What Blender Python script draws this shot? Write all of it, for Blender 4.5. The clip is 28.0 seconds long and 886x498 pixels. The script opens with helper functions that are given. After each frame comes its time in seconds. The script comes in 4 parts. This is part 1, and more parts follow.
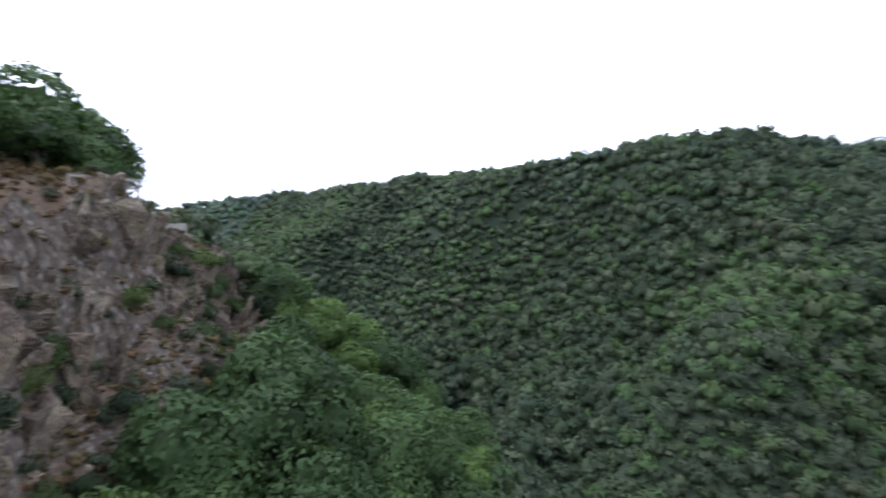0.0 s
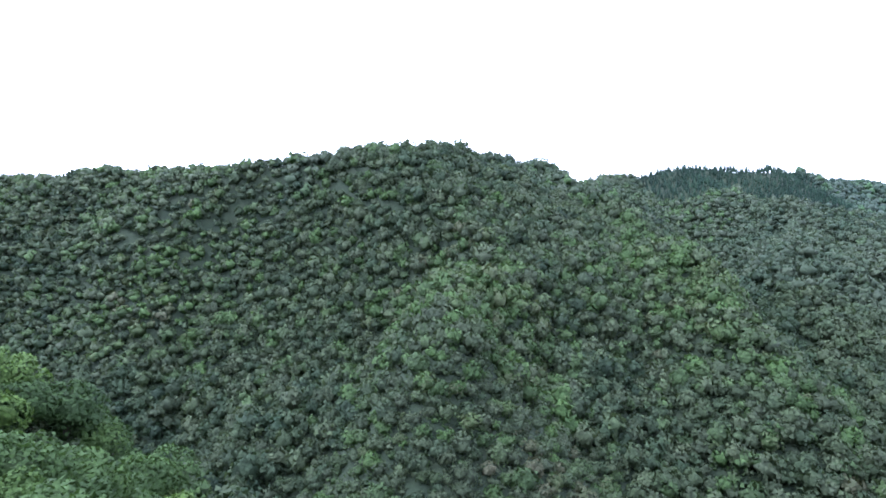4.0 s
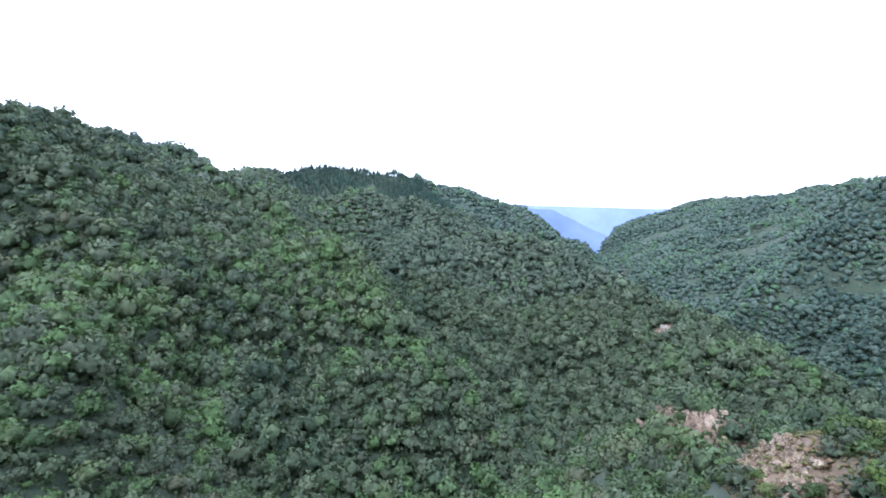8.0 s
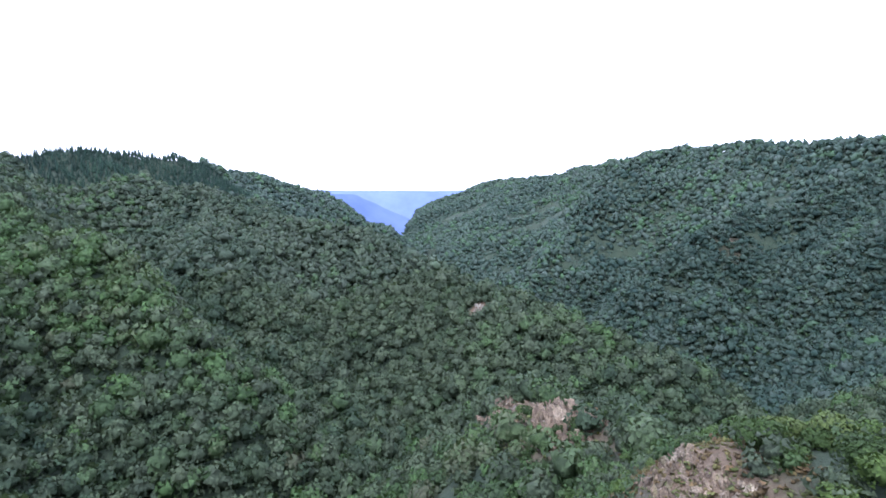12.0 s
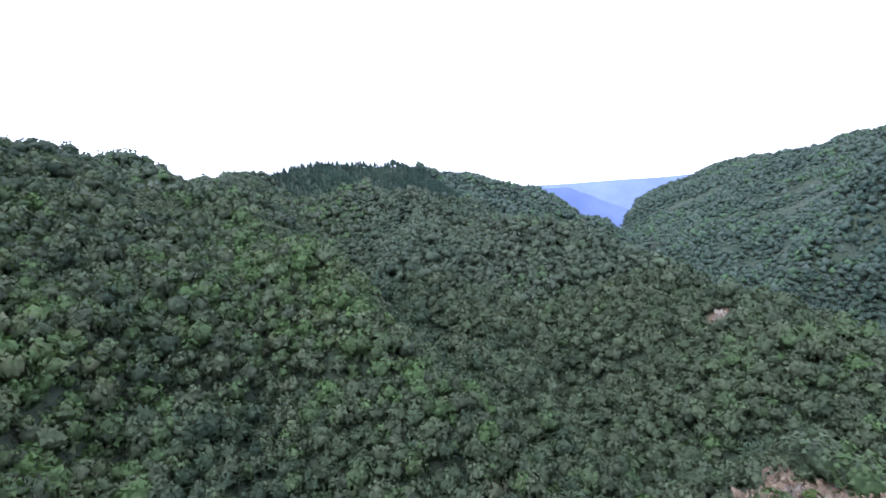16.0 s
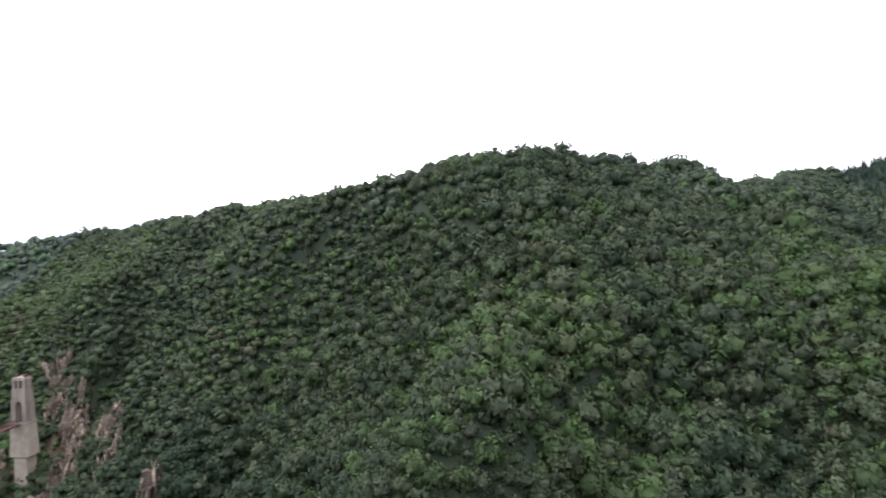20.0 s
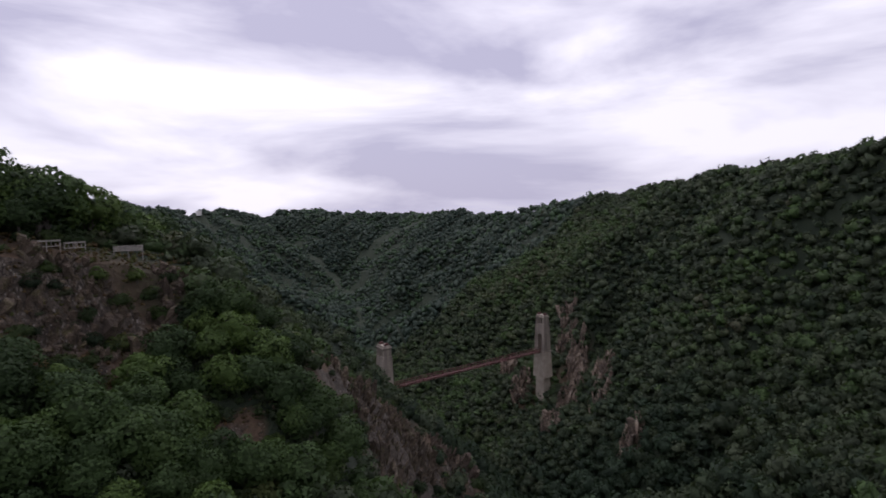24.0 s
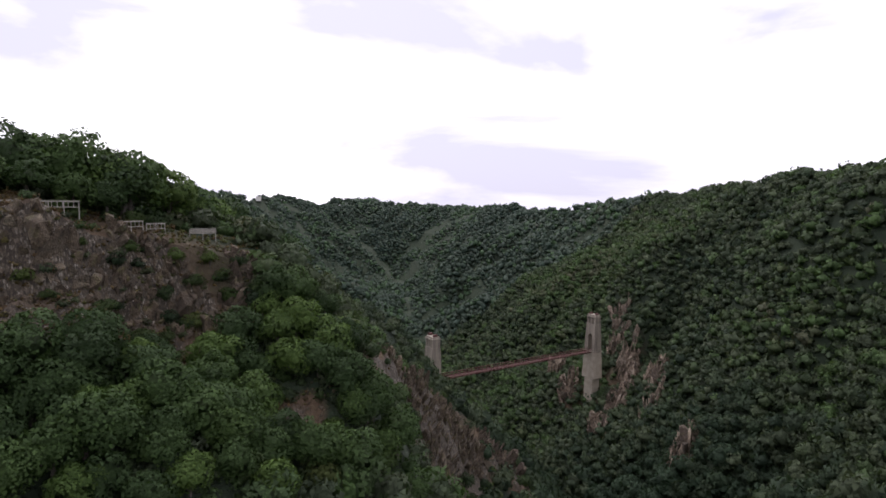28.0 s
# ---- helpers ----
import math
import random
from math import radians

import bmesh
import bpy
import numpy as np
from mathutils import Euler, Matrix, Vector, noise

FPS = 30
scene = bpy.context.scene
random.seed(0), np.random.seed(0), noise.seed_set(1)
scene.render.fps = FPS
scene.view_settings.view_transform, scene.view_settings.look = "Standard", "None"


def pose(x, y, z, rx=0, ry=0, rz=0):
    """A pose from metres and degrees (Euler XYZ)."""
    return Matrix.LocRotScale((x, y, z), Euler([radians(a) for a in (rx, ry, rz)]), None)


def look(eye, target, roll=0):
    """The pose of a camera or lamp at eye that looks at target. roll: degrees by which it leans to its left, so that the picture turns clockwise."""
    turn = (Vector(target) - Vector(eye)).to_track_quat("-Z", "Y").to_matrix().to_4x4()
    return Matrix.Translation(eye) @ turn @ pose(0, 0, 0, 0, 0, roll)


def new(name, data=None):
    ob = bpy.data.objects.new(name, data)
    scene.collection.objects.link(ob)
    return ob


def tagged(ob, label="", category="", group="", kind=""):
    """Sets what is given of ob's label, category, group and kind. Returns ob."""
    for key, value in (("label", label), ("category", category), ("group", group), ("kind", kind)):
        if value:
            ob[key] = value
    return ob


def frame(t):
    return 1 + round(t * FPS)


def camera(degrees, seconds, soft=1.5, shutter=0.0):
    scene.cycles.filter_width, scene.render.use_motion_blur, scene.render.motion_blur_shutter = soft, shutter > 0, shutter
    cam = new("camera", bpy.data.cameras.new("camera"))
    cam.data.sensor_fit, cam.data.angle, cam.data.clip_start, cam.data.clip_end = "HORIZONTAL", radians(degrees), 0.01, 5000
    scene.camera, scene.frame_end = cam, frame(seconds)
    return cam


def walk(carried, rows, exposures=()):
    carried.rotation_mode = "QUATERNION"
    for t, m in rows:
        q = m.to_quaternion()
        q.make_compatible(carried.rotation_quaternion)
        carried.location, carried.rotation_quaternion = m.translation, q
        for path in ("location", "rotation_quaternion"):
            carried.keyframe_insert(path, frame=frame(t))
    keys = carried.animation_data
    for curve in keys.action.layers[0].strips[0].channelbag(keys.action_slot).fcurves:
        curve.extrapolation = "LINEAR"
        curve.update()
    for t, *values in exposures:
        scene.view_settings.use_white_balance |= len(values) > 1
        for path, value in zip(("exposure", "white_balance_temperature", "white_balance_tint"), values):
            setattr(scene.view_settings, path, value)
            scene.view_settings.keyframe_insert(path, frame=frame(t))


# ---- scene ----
cam = camera(78.60, 28.0, soft=1.6, shutter=0.4)
PATH = [
    (0, (25.26, 76.63, -36.76), (-74.46, 75.36, -44.17), 0.26),
    (0.5, (25.16, 76.62, -36.71), (-72.18, 98.49, -43.54), 0.88),
    (1, (25.21, 76.51, -36.75), (-67.53, 113.37, -43.04), 1.09),
    (1.5, (25.14, 76.66, -36.73), (-66.40, 116.43, -43.03), 1.15),
    (2, (24.65, 76.85, -36.77), (-63.97, 122.79, -42.80), 1.19),
    (2.5, (24.20, 77.34, -36.35), (-64.22, 123.63, -42.54), 1.15),
    (4.5, (18.95, 79.36, -37.26), (-68.62, 127.23, -43.66), 1.07),
    (5, (17.33, 80.26, -38.09), (-64.48, 137.48, -43.92), 1.30),
    (5.5, (15.39, 81.07, -38.53), (-55.03, 151.89, -43.67), 1.56),
    (6, (13.05, 81.75, -38.70), (-46.55, 161.92, -43.25), 1.82),
    (6.5, (10.55, 82.64, -38.99), (-42.59, 167.24, -43.37), 2.07),
    (7, (8.51, 83.77, -39.28), (-39.82, 171.21, -43.59), 2.23),
    (7.5, (6.80, 85.40, -39.25), (-40.26, 173.51, -43.95), 2.21),
    (8, (5.44, 87.19, -39.03), (-37.03, 177.60, -43.91), 2.23),
    (8.5, (4.05, 89.48, -39.17), (-33.22, 182.15, -44.05), 2.15),
    (9, (2.59, 91.78, -39.19), (-32.35, 185.34, -44.31), 1.96),
    (9.5, (1.08, 94.11, -39.10), (-32.22, 188.24, -44.66), 1.71),
    (10, (-0.26, 96.81, -39.08), (-32.10, 191.42, -45.07), 1.39),
    (10.5, (-1.66, 99.49, -39.02), (-31.52, 194.71, -45.40), 1.07),
    (11, (-2.63, 102.29, -39.09), (-23.49, 199.88, -45.57), 0.90),
    (11.5, (-3.81, 105.27, -39.01), (-15.86, 204.31, -45.67), 0.66),
    (13.5, (-5.65, 120.45, -39.32), (-10.66, 220.01, -47.28), -0.72),
    (14, (-6.31, 124.78, -39.34), (-15.29, 224.04, -47.56), -1.29),
    (14.5, (-6.66, 128.84, -39.46), (-20.42, 227.55, -47.54), -1.80),
    (15, (-7.04, 132.43, -39.61), (-30.96, 229.20, -47.52), -2.41),
    (15.5, (-7.45, 135.60, -39.61), (-44.55, 228.18, -46.92), -2.98),
    (16, (-7.63, 138.88, -39.53), (-53.31, 227.58, -46.22), -3.45),
    (16.5, (-7.92, 141.44, -39.35), (-58.64, 227.40, -45.66), -3.58),
    (17, (-8.67, 143.00, -39.09), (-66.64, 224.28, -44.79), -3.63),
    (17.5, (-8.42, 144.31, -38.67), (-76.80, 217.10, -43.69), -3.73),
    (18, (-8.18, 145.53, -38.48), (-87.66, 206.09, -42.35), -3.65),
    (18.5, (-8.40, 146.37, -38.25), (-96.25, 194.06, -41.25), -3.22),
    (19, (-8.83, 147.05, -38.36), (-102.26, 182.62, -40.78), -2.87),
    (19.5, (-9.33, 147.17, -38.60), (-106.21, 171.89, -40.52), -2.32),
    (20, (-9.28, 146.85, -38.47), (-108.14, 161.80, -40.22), -1.80),
    (20.5, (-8.99, 146.60, -38.05), (-108.92, 149.82, -39.85), -1.24),
    (21, (-8.91, 146.56, -38.01), (-108.58, 138.68, -39.98), -0.73),
    (21.5, (-9.02, 146.45, -37.99), (-107.54, 129.52, -40.71), -0.45),
    (22, (-9.13, 146.40, -38.13), (-105.41, 119.62, -41.80), -0.38),
    (22.5, (-9.22, 146.39, -38.17), (-102.21, 109.87, -42.56), -0.48),
    (24.5, (-12.32, 146.71, -33.44), (-85.19, 78.62, -40.75), -0.89),
    (25, (-12.22, 146.56, -33.44), (-84.36, 77.72, -40.96), -0.41),
    (25.5, (-11.83, 146.41, -33.45), (-83.38, 76.97, -41.12), 0.06),
    (26, (-11.50, 145.99, -33.51), (-82.47, 75.97, -41.29), 0.47),
    (26.5, (-11.06, 145.67, -33.61), (-81.79, 75.42, -41.48), 0.77),
    (27, (-10.66, 145.33, -33.78), (-81.10, 74.81, -41.72), 0.87),
    (27.5, (-10.42, 145.10, -33.88), (-80.58, 74.28, -41.87), 0.87),
    (28, (-10.30, 145.02, -33.93), (-80.32, 74.08, -41.99), 0.77),
]
EXPOSURES = [(0, 1.12, 5650, 8), (1, 1.8, 5350, 8), (5, 1.88, 5250, 9), (9, 1.84, 5250, 11), (14, 1.42, 5300, 13), (17, 1.6, 5550, 14), (18.5, 1.8, 5900, 12),
             (20, 1.16, 6200, 10), (21, 0.3, 6200, 13), (22, -0.48, 6200, 17), (24.5, -0.6, 6200, 17), (25, -0.52, 6200, 15), (26, -0.14, 6300, 12),
             (27, 0.02, 6400, 11), (28, 0.1, 6450, 11)]
walk(cam, [(t, look(eye, target, roll)) for t, eye, target, roll in PATH], EXPOSURES)

# ---- overcast sky and a weak, wide sun ----
SUN_DIR = Vector((-0.24, -0.5, 0.8)).normalized()
world = bpy.data.worlds.new("overcast_sky")
scene.world = world
world.use_nodes = True
wt = world.node_tree
wt.nodes.clear()
wn = wt.nodes.new
w_out = wn("ShaderNodeOutputWorld")
w_bg = wn("ShaderNodeBackground")
w_sky = wn("ShaderNodeTexSky")
w_sky.sky_type, w_sky.sun_disc = "NISHITA", False
w_sky.sun_elevation = math.asin(SUN_DIR.z)
w_sky.sun_rotation = math.atan2(SUN_DIR.x, SUN_DIR.y)
w_sky.air_density, w_sky.dust_density = 1.0, 3.0
w_co = wn("ShaderNodeTexCoord")
w_map = wn("ShaderNodeMapping")
w_map.inputs["Scale"].default_value = (1.6, 1.6, 6.5)
w_map.inputs["Rotation"].default_value = (0.0, 0.0, 0.6)
w_noise = wn("ShaderNodeTexNoise")
w_noise.inputs["Scale"].default_value = 1.15
w_noise.inputs["Detail"].default_value = 6.0
w_noise.inputs["Roughness"].default_value = 0.52
w_noise.inputs["Distortion"].default_value = 0.35
w_ramp = wn("ShaderNodeValToRGB")
w_ramp.color_ramp.elements[0].position, w_ramp.color_ramp.elements[0].color = 0.37, (0.68, 0.655, 0.82, 1)
w_ramp.color_ramp.elements[1].position, w_ramp.color_ramp.elements[1].color = 0.6, (1.34, 1.3, 1.38, 1)
w_mix = wn("ShaderNodeMix")
w_mix.data_type = "RGBA"
w_mix.inputs[0].default_value = 0.9
w_scale = wn("ShaderNodeMix")
w_scale.data_type, w_scale.blend_type = "RGBA", "MULTIPLY"
w_scale.inputs[0].default_value = 1.0
w_scale.inputs[7].default_value = (0.09, 0.09, 0.09, 1)
wt.links.new(w_co.outputs["Generated"], w_map.inputs["Vector"])
wt.links.new(w_map.outputs["Vector"], w_noise.inputs["Vector"])
wt.links.new(w_noise.outputs["Fac"], w_ramp.inputs["Fac"])
wt.links.new(w_sky.outputs["Color"], w_scale.inputs[6])
wt.links.new(w_scale.outputs[2], w_mix.inputs[6])
wt.links.new(w_ramp.outputs["Color"], w_mix.inputs[7])
wt.links.new(w_mix.outputs[2], w_bg.inputs["Color"])
# the cloud cover is thinner and brighter round the sun
w_dot = wn("ShaderNodeVectorMath")
w_dot.operation = "DOT_PRODUCT"
w_dot.inputs[1].default_value = SUN_DIR
wt.links.new(w_co.outputs["Generated"], w_dot.inputs[0])
w_glow = wn("ShaderNodeMapRange")
w_glow.inputs["From Min"].default_value, w_glow.inputs["From Max"].default_value = -0.7, 1.0
w_glow.inputs["To Min"].default_value, w_glow.inputs["To Max"].default_value = 0.95, 1.3
wt.links.new(w_dot.outputs["Value"], w_glow.inputs["Value"])
wt.links.new(w_glow.outputs["Result"], w_bg.inputs["Strength"])
wt.links.new(w_bg.outputs["Background"], w_out.inputs["Surface"])

sun = new("sun", bpy.data.lights.new("sun", "SUN"))
sun.data.energy, sun.data.angle, sun.data.color = 1.5, radians(24), (1.0, 0.97, 0.92)
sun.matrix_world = look(SUN_DIR * 900, (0, 0, 0))


# ---- materials ----
def nodes_of(name):
    m = bpy.data.materials.new(name)
    m.use_nodes = True
    t = m.node_tree
    return m, t, t.nodes["Principled BSDF"]


def link(t, a, b):
    t.links.new(a, b)


def ramp(t, fac, stops):
    r = t.nodes.new("ShaderNodeValToRGB")
    while len(r.color_ramp.elements) < len(stops):
        r.color_ramp.elements.new(0.5)
    for e, (p, c) in zip(r.color_ramp.elements, stops):
        e.position, e.color = p, (*c, 1)
    link(t, fac, r.inputs["Fac"])
    return r.outputs["Color"]


def noise_tex(t, scale, detail=4.0, rough=0.55, distort=0.0, vec=None):
    n = t.nodes.new("ShaderNodeTexNoise")
    n.inputs["Scale"].default_value, n.inputs["Detail"].default_value = scale, detail
    n.inputs["Roughness"].default_value, n.inputs["Distortion"].default_value = rough, distort
    if vec is None:
        vec = t.nodes.new("ShaderNodeNewGeometry").outputs["Position"]
    link(t, vec, n.inputs["Vector"])
    return n.outputs["Fac"]


def mix_rgb(t, a, b, fac, blend="MIX"):
    m = t.nodes.new("ShaderNodeMix")
    m.data_type, m.blend_type = "RGBA", blend
    for sock, v in ((m.inputs[6], a), (m.inputs[7], b), (m.inputs[0], fac)):
        if hasattr(v, "is_output"):
            link(t, v, sock)
        elif isinstance(v, (int, float)):
            sock.default_value = v
        else:
            sock.default_value = (*v, 1)
    return m.outputs[2]


def math_node(t, op, a, b=None, clamp=False):
    m = t.nodes.new("ShaderNodeMath")
    m.operation, m.use_clamp = op, clamp
    for sock, v in zip(m.inputs, (a, b)):
        if v is None:
            continue
        if hasattr(v, "is_output"):
            link(t, v, sock)
        else:
            sock.default_value = v
    return m.outputs[0]


def bump(t, bsdf, height, strength, dist):
    b = t.nodes.new("ShaderNodeBump")
    b.inputs["Strength"].default_value, b.inputs["Distance"].default_value = strength, dist
    link(t, height, b.inputs["Height"])
    link(t, b.outputs["Normal"], bsdf.inputs["Normal"])


def foliage(name, stops, per_object=False, size=1.0, vary=1.0):
    """Leaf clumps: a hue for each tree, each spray a little lighter or darker, mottled over whole stands."""
    m, t, b = nodes_of(name)
    spray = t.nodes.new("ShaderNodeNewGeometry").outputs["Random Per Island"]
    if per_object:
        hue = t.nodes.new("ShaderNodeObjectInfo").outputs["Random"]
    else:
        a = t.nodes.new("ShaderNodeAttribute")
        a.attribute_name = "tree_hue"
        hue = a.outputs["Fac"]
    stand = noise_tex(t, 0.012, 3.0)
    hue = math_node(t, "ADD", math_node(t, "MULTIPLY", hue, 0.8), math_node(t, "MULTIPLY", math_node(t, "SUBTRACT", stand, 0.3), 0.4))
    kind = t.nodes.new("ShaderNodeTexWhiteNoise")
    kind.noise_dimensions = "1D"
    link(t, math_node(t, "MULTIPLY", hue, 977.0) if per_object else math_node(t, "MULTIPLY", a.outputs["Fac"], 977.0), kind.inputs["W"])
    hue = math_node(t, "ADD", hue, math_node(t, "MULTIPLY", math_node(t, "SUBTRACT", spray, 0.5), 0.06))
    col = ramp(t, hue, stops)
    col = mix_rgb(t, col, ramp(t, spray, [(0.0, (0.78, 0.79, 0.77)), (0.6, (1.0, 1.0, 1.0)), (1.0, (1.22, 1.21, 1.18))]), vary, "MULTIPLY")
    col = mix_rgb(t, col, ramp(t, kind.outputs["Value"], [(0.0, (0.76, 0.78, 0.8)), (0.5, (1.0, 1.0, 1.0)), (1.0, (1.26, 1.25, 1.2))]), vary, "MULTIPLY")
    leaf = noise_tex(t, 1.3 / size, 4.0, 0.75)
    col = mix_rgb(t, col, ramp(t, leaf, [(0.3, (0.66, 0.68, 0.66)), (0.68, (1.25, 1.27, 1.2))]), 0.6 * vary, "MULTIPLY")
    link(t, col, b.inputs["Base Color"])
    b.inputs["Roughness"].default_value = 0.7
    b.inputs["Specular IOR Level"].default_value = 0.2
    bump(t, b, noise_tex(t, 2.4 / size, 4.0, 0.8), 0.7 * vary, 0.4 * size)
    # light comes through the leaves
    thin = t.nodes.new("ShaderNodeBsdfTranslucent")
    link(t, mix_rgb(t, col, (1.15, 1.2, 0.85), 1.0, "MULTIPLY"), thin.inputs["Color"])
    both = t.nodes.new("ShaderNodeMixShader")
    both.inputs["Fac"].default_value = 0.26
    link(t, b.outputs["BSDF"], both.inputs[1])
    link(t, thin.outputs["BSDF"], both.inputs[2])
    link(t, both.outputs["Shader"], t.nodes["Material Output"].inputs["Surface"])
    return m


OAK = [(0.0, (0.0234, 0.0406, 0.0242)), (0.2, (0.0351, 0.0546, 0.0304)), (0.4, (0.0499, 0.0679, 0.0374)), (0.56, (0.0624, 0.078, 0.0468)), (0.7, (0.053, 0.0827, 0.0351)),
       (0.83, (0.0577, 0.0998, 0.0328)), (0.93, (0.0749, 0.0796, 0.0491)), (1.0, (0.0819, 0.0749, 0.053))]
BUSH = [(0.1, (0.0187, 0.0328, 0.0148)), (0.4, (0.0281, 0.0468, 0.0179)), (0.65, (0.039, 0.0608, 0.0218)), (0.88, (0.0515, 0.0764, 0.0211)), (1.0, (0.0468, 0.0484, 0.0281))]
PINE = [(0.2, (0.0109, 0.0265, 0.0203)), (0.6, (0.0172, 0.039, 0.0265)), (0.9, (0.0265, 0.0515, 0.0328))]
HEATH = [(0.15, (0.0585, 0.0663, 0.0234)), (0.4, (0.117, 0.0718, 0.039)), (0.62, (0.133, 0.0936, 0.0429)), (0.85, (0.0858, 0.0975, 0.0328))]
# oak greens turned bluer: distance haze painted into the leaf colour
OAK_FAR_HAZE = [(p, (r * 0.9, g * 0.98, b * 1.3)) for p, (r, g, b) in OAK]
mat_oak_far_haze = foliage("far_hazed_broadleaf_foliage", OAK_FAR_HAZE, False, 2.0, 0.4)
# a milder blue for the hills, light haze painted into the greens
OAK_MID_HAZE = [(p, (r * 1.05, g * 1.05, b * 1.2)) for p, (r, g, b) in OAK]
mat_oak_mid_haze = foliage("hill_hazed_broadleaf_foliage", OAK_MID_HAZE, False, 1.3, 0.8)
mat_oak = foliage("broadleaf_foliage", OAK)
OAK_NEAR = [(0.0, (0.0265, 0.0468, 0.0172)), (0.35, (0.039, 0.0679, 0.0234)), (0.6, (0.0546, 0.092, 0.0281)), (0.85, (0.078, 0.125, 0.0296)), (1.0, (0.0702, 0.0874, 0.0374))]
mat_oak_near = foliage("broadleaf_foliage_near", OAK_NEAR, True, 0.5)
FRESH = [(0.1, (0.0312, 0.0507, 0.0156)), (0.4, (0.0484, 0.078, 0.0203)), (0.7, (0.0741, 0.109, 0.0265)), (1.0, (0.0858, 0.0897, 0.039))]
mat_fresh = foliage("fresh_scrub_foliage", FRESH, True, 0.4)
mat_bush = foliage("scrub_foliage", BUSH, True, 0.4)
mat_pine = foliage("conifer_foliage", PINE)
mat_heath = foliage("dry_heath", HEATH, False, 0.3)


def bark_material():
    m, t, b = nodes_of("grey_bark")
    n = noise_tex(t, 3.0, 6.0, 0.7)
    link(t, ramp(t, n, [(0.3, (0.05, 0.042, 0.034)), (0.7, (0.16, 0.145, 0.125))]), b.inputs["Base Color"])
    b.inputs["Roughness"].default_value = 0.9
    bump(t, b, n, 0.6, 0.05)
    return m


mat_bark = bark_material()


def rock_material(name, tint=(1, 1, 1), lichen=0.4):
    """Brown-grey schist with pale quartz faces, dark cracks, and ochre and green lichen."""
    m, t, b = nodes_of(name)
    big = noise_tex(t, 0.22, 5.0, 0.6, 0.6)
    fine = noise_tex(t, 0.9, 8.0, 0.62, 0.3)
    v = t.nodes.new("ShaderNodeTexVoronoi")
    v.feature = "DISTANCE_TO_EDGE"
    mp = t.nodes.new("ShaderNodeMapping")
    mp.inputs["Scale"].default_value, mp.inputs["Rotation"].default_value = (0.55, 0.9, 0.32), (0.5, 0.35, 0.3)
    link(t, t.nodes.new("ShaderNodeNewGeometry").outputs["Position"], mp.inputs["Vector"])
    link(t, mp.outputs["Vector"], v.inputs["Vector"])
    col = ramp(t, big, [(0.3, tuple(c * k for c, k in zip((0.115, 0.092, 0.078), tint))), (0.5, tuple(c * k for c, k in zip((0.2, 0.168, 0.145), tint))),
                        (0.68, tuple(c * k for c, k in zip((0.33, 0.31, 0.285), tint)))])
    col = mix_rgb(t, col, ramp(t, fine, [(0.32, (0.42, 0.4, 0.4)), (0.62, (1.3, 1.28, 1.25))]), 0.8, "MULTIPLY")
    crack = ramp(t, v.outputs["Distance"], [(0.0, (0.3, 0.28, 0.26)), (0.1, (1, 1, 1))])
    col = mix_rgb(t, col, crack, 0.8, "MULTIPLY")
    lich = noise_tex(t, 0.55, 6.0, 0.65)
    mask = t.nodes.new("ShaderNodeMapRange")
    mask.inputs["From Min"].default_value, mask.inputs["From Max"].default_value, mask.inputs["To Max"].default_value = 0.54, 0.66, lichen
    link(t, lich, mask.inputs["Value"])
    col = mix_rgb(t, col, (0.12, 0.11, 0.045), mask.outputs["Result"])
    each = t.nodes.new("ShaderNodeObjectInfo").outputs["Random"]
    col = mix_rgb(t, col, ramp(t, each, [(0.0, (0.66, 0.64, 0.62)), (0.6, (1.0, 0.98, 0.96)), (1.0, (1.25, 1.24, 1.22))]), 1.0, "MULTIPLY")
    link(t, col, b.inputs["Base Color"])
    b.inputs["Roughness"].default_value = 0.88
    bump(t, b, math_node(t, "ADD", fine, math_node(t, "MULTIPLY", v.outputs["Distance"], 0.8)), 0.9, 0.5)
    return m


mat_rock = rock_material("schist_rock", (0.66, 0.61, 0.5), 0.75)
mat_rock_bright = rock_material("bright_quartz_rock", (1.35, 1.26, 1.12), 0.3)
mat_rock_straw = rock_material("straw_schist_rock", (0.86, 0.76, 0.6), 0.6)
mat_rock_pale = rock_material("pale_schist_rock", (0.68, 0.62, 0.55), 0.55)


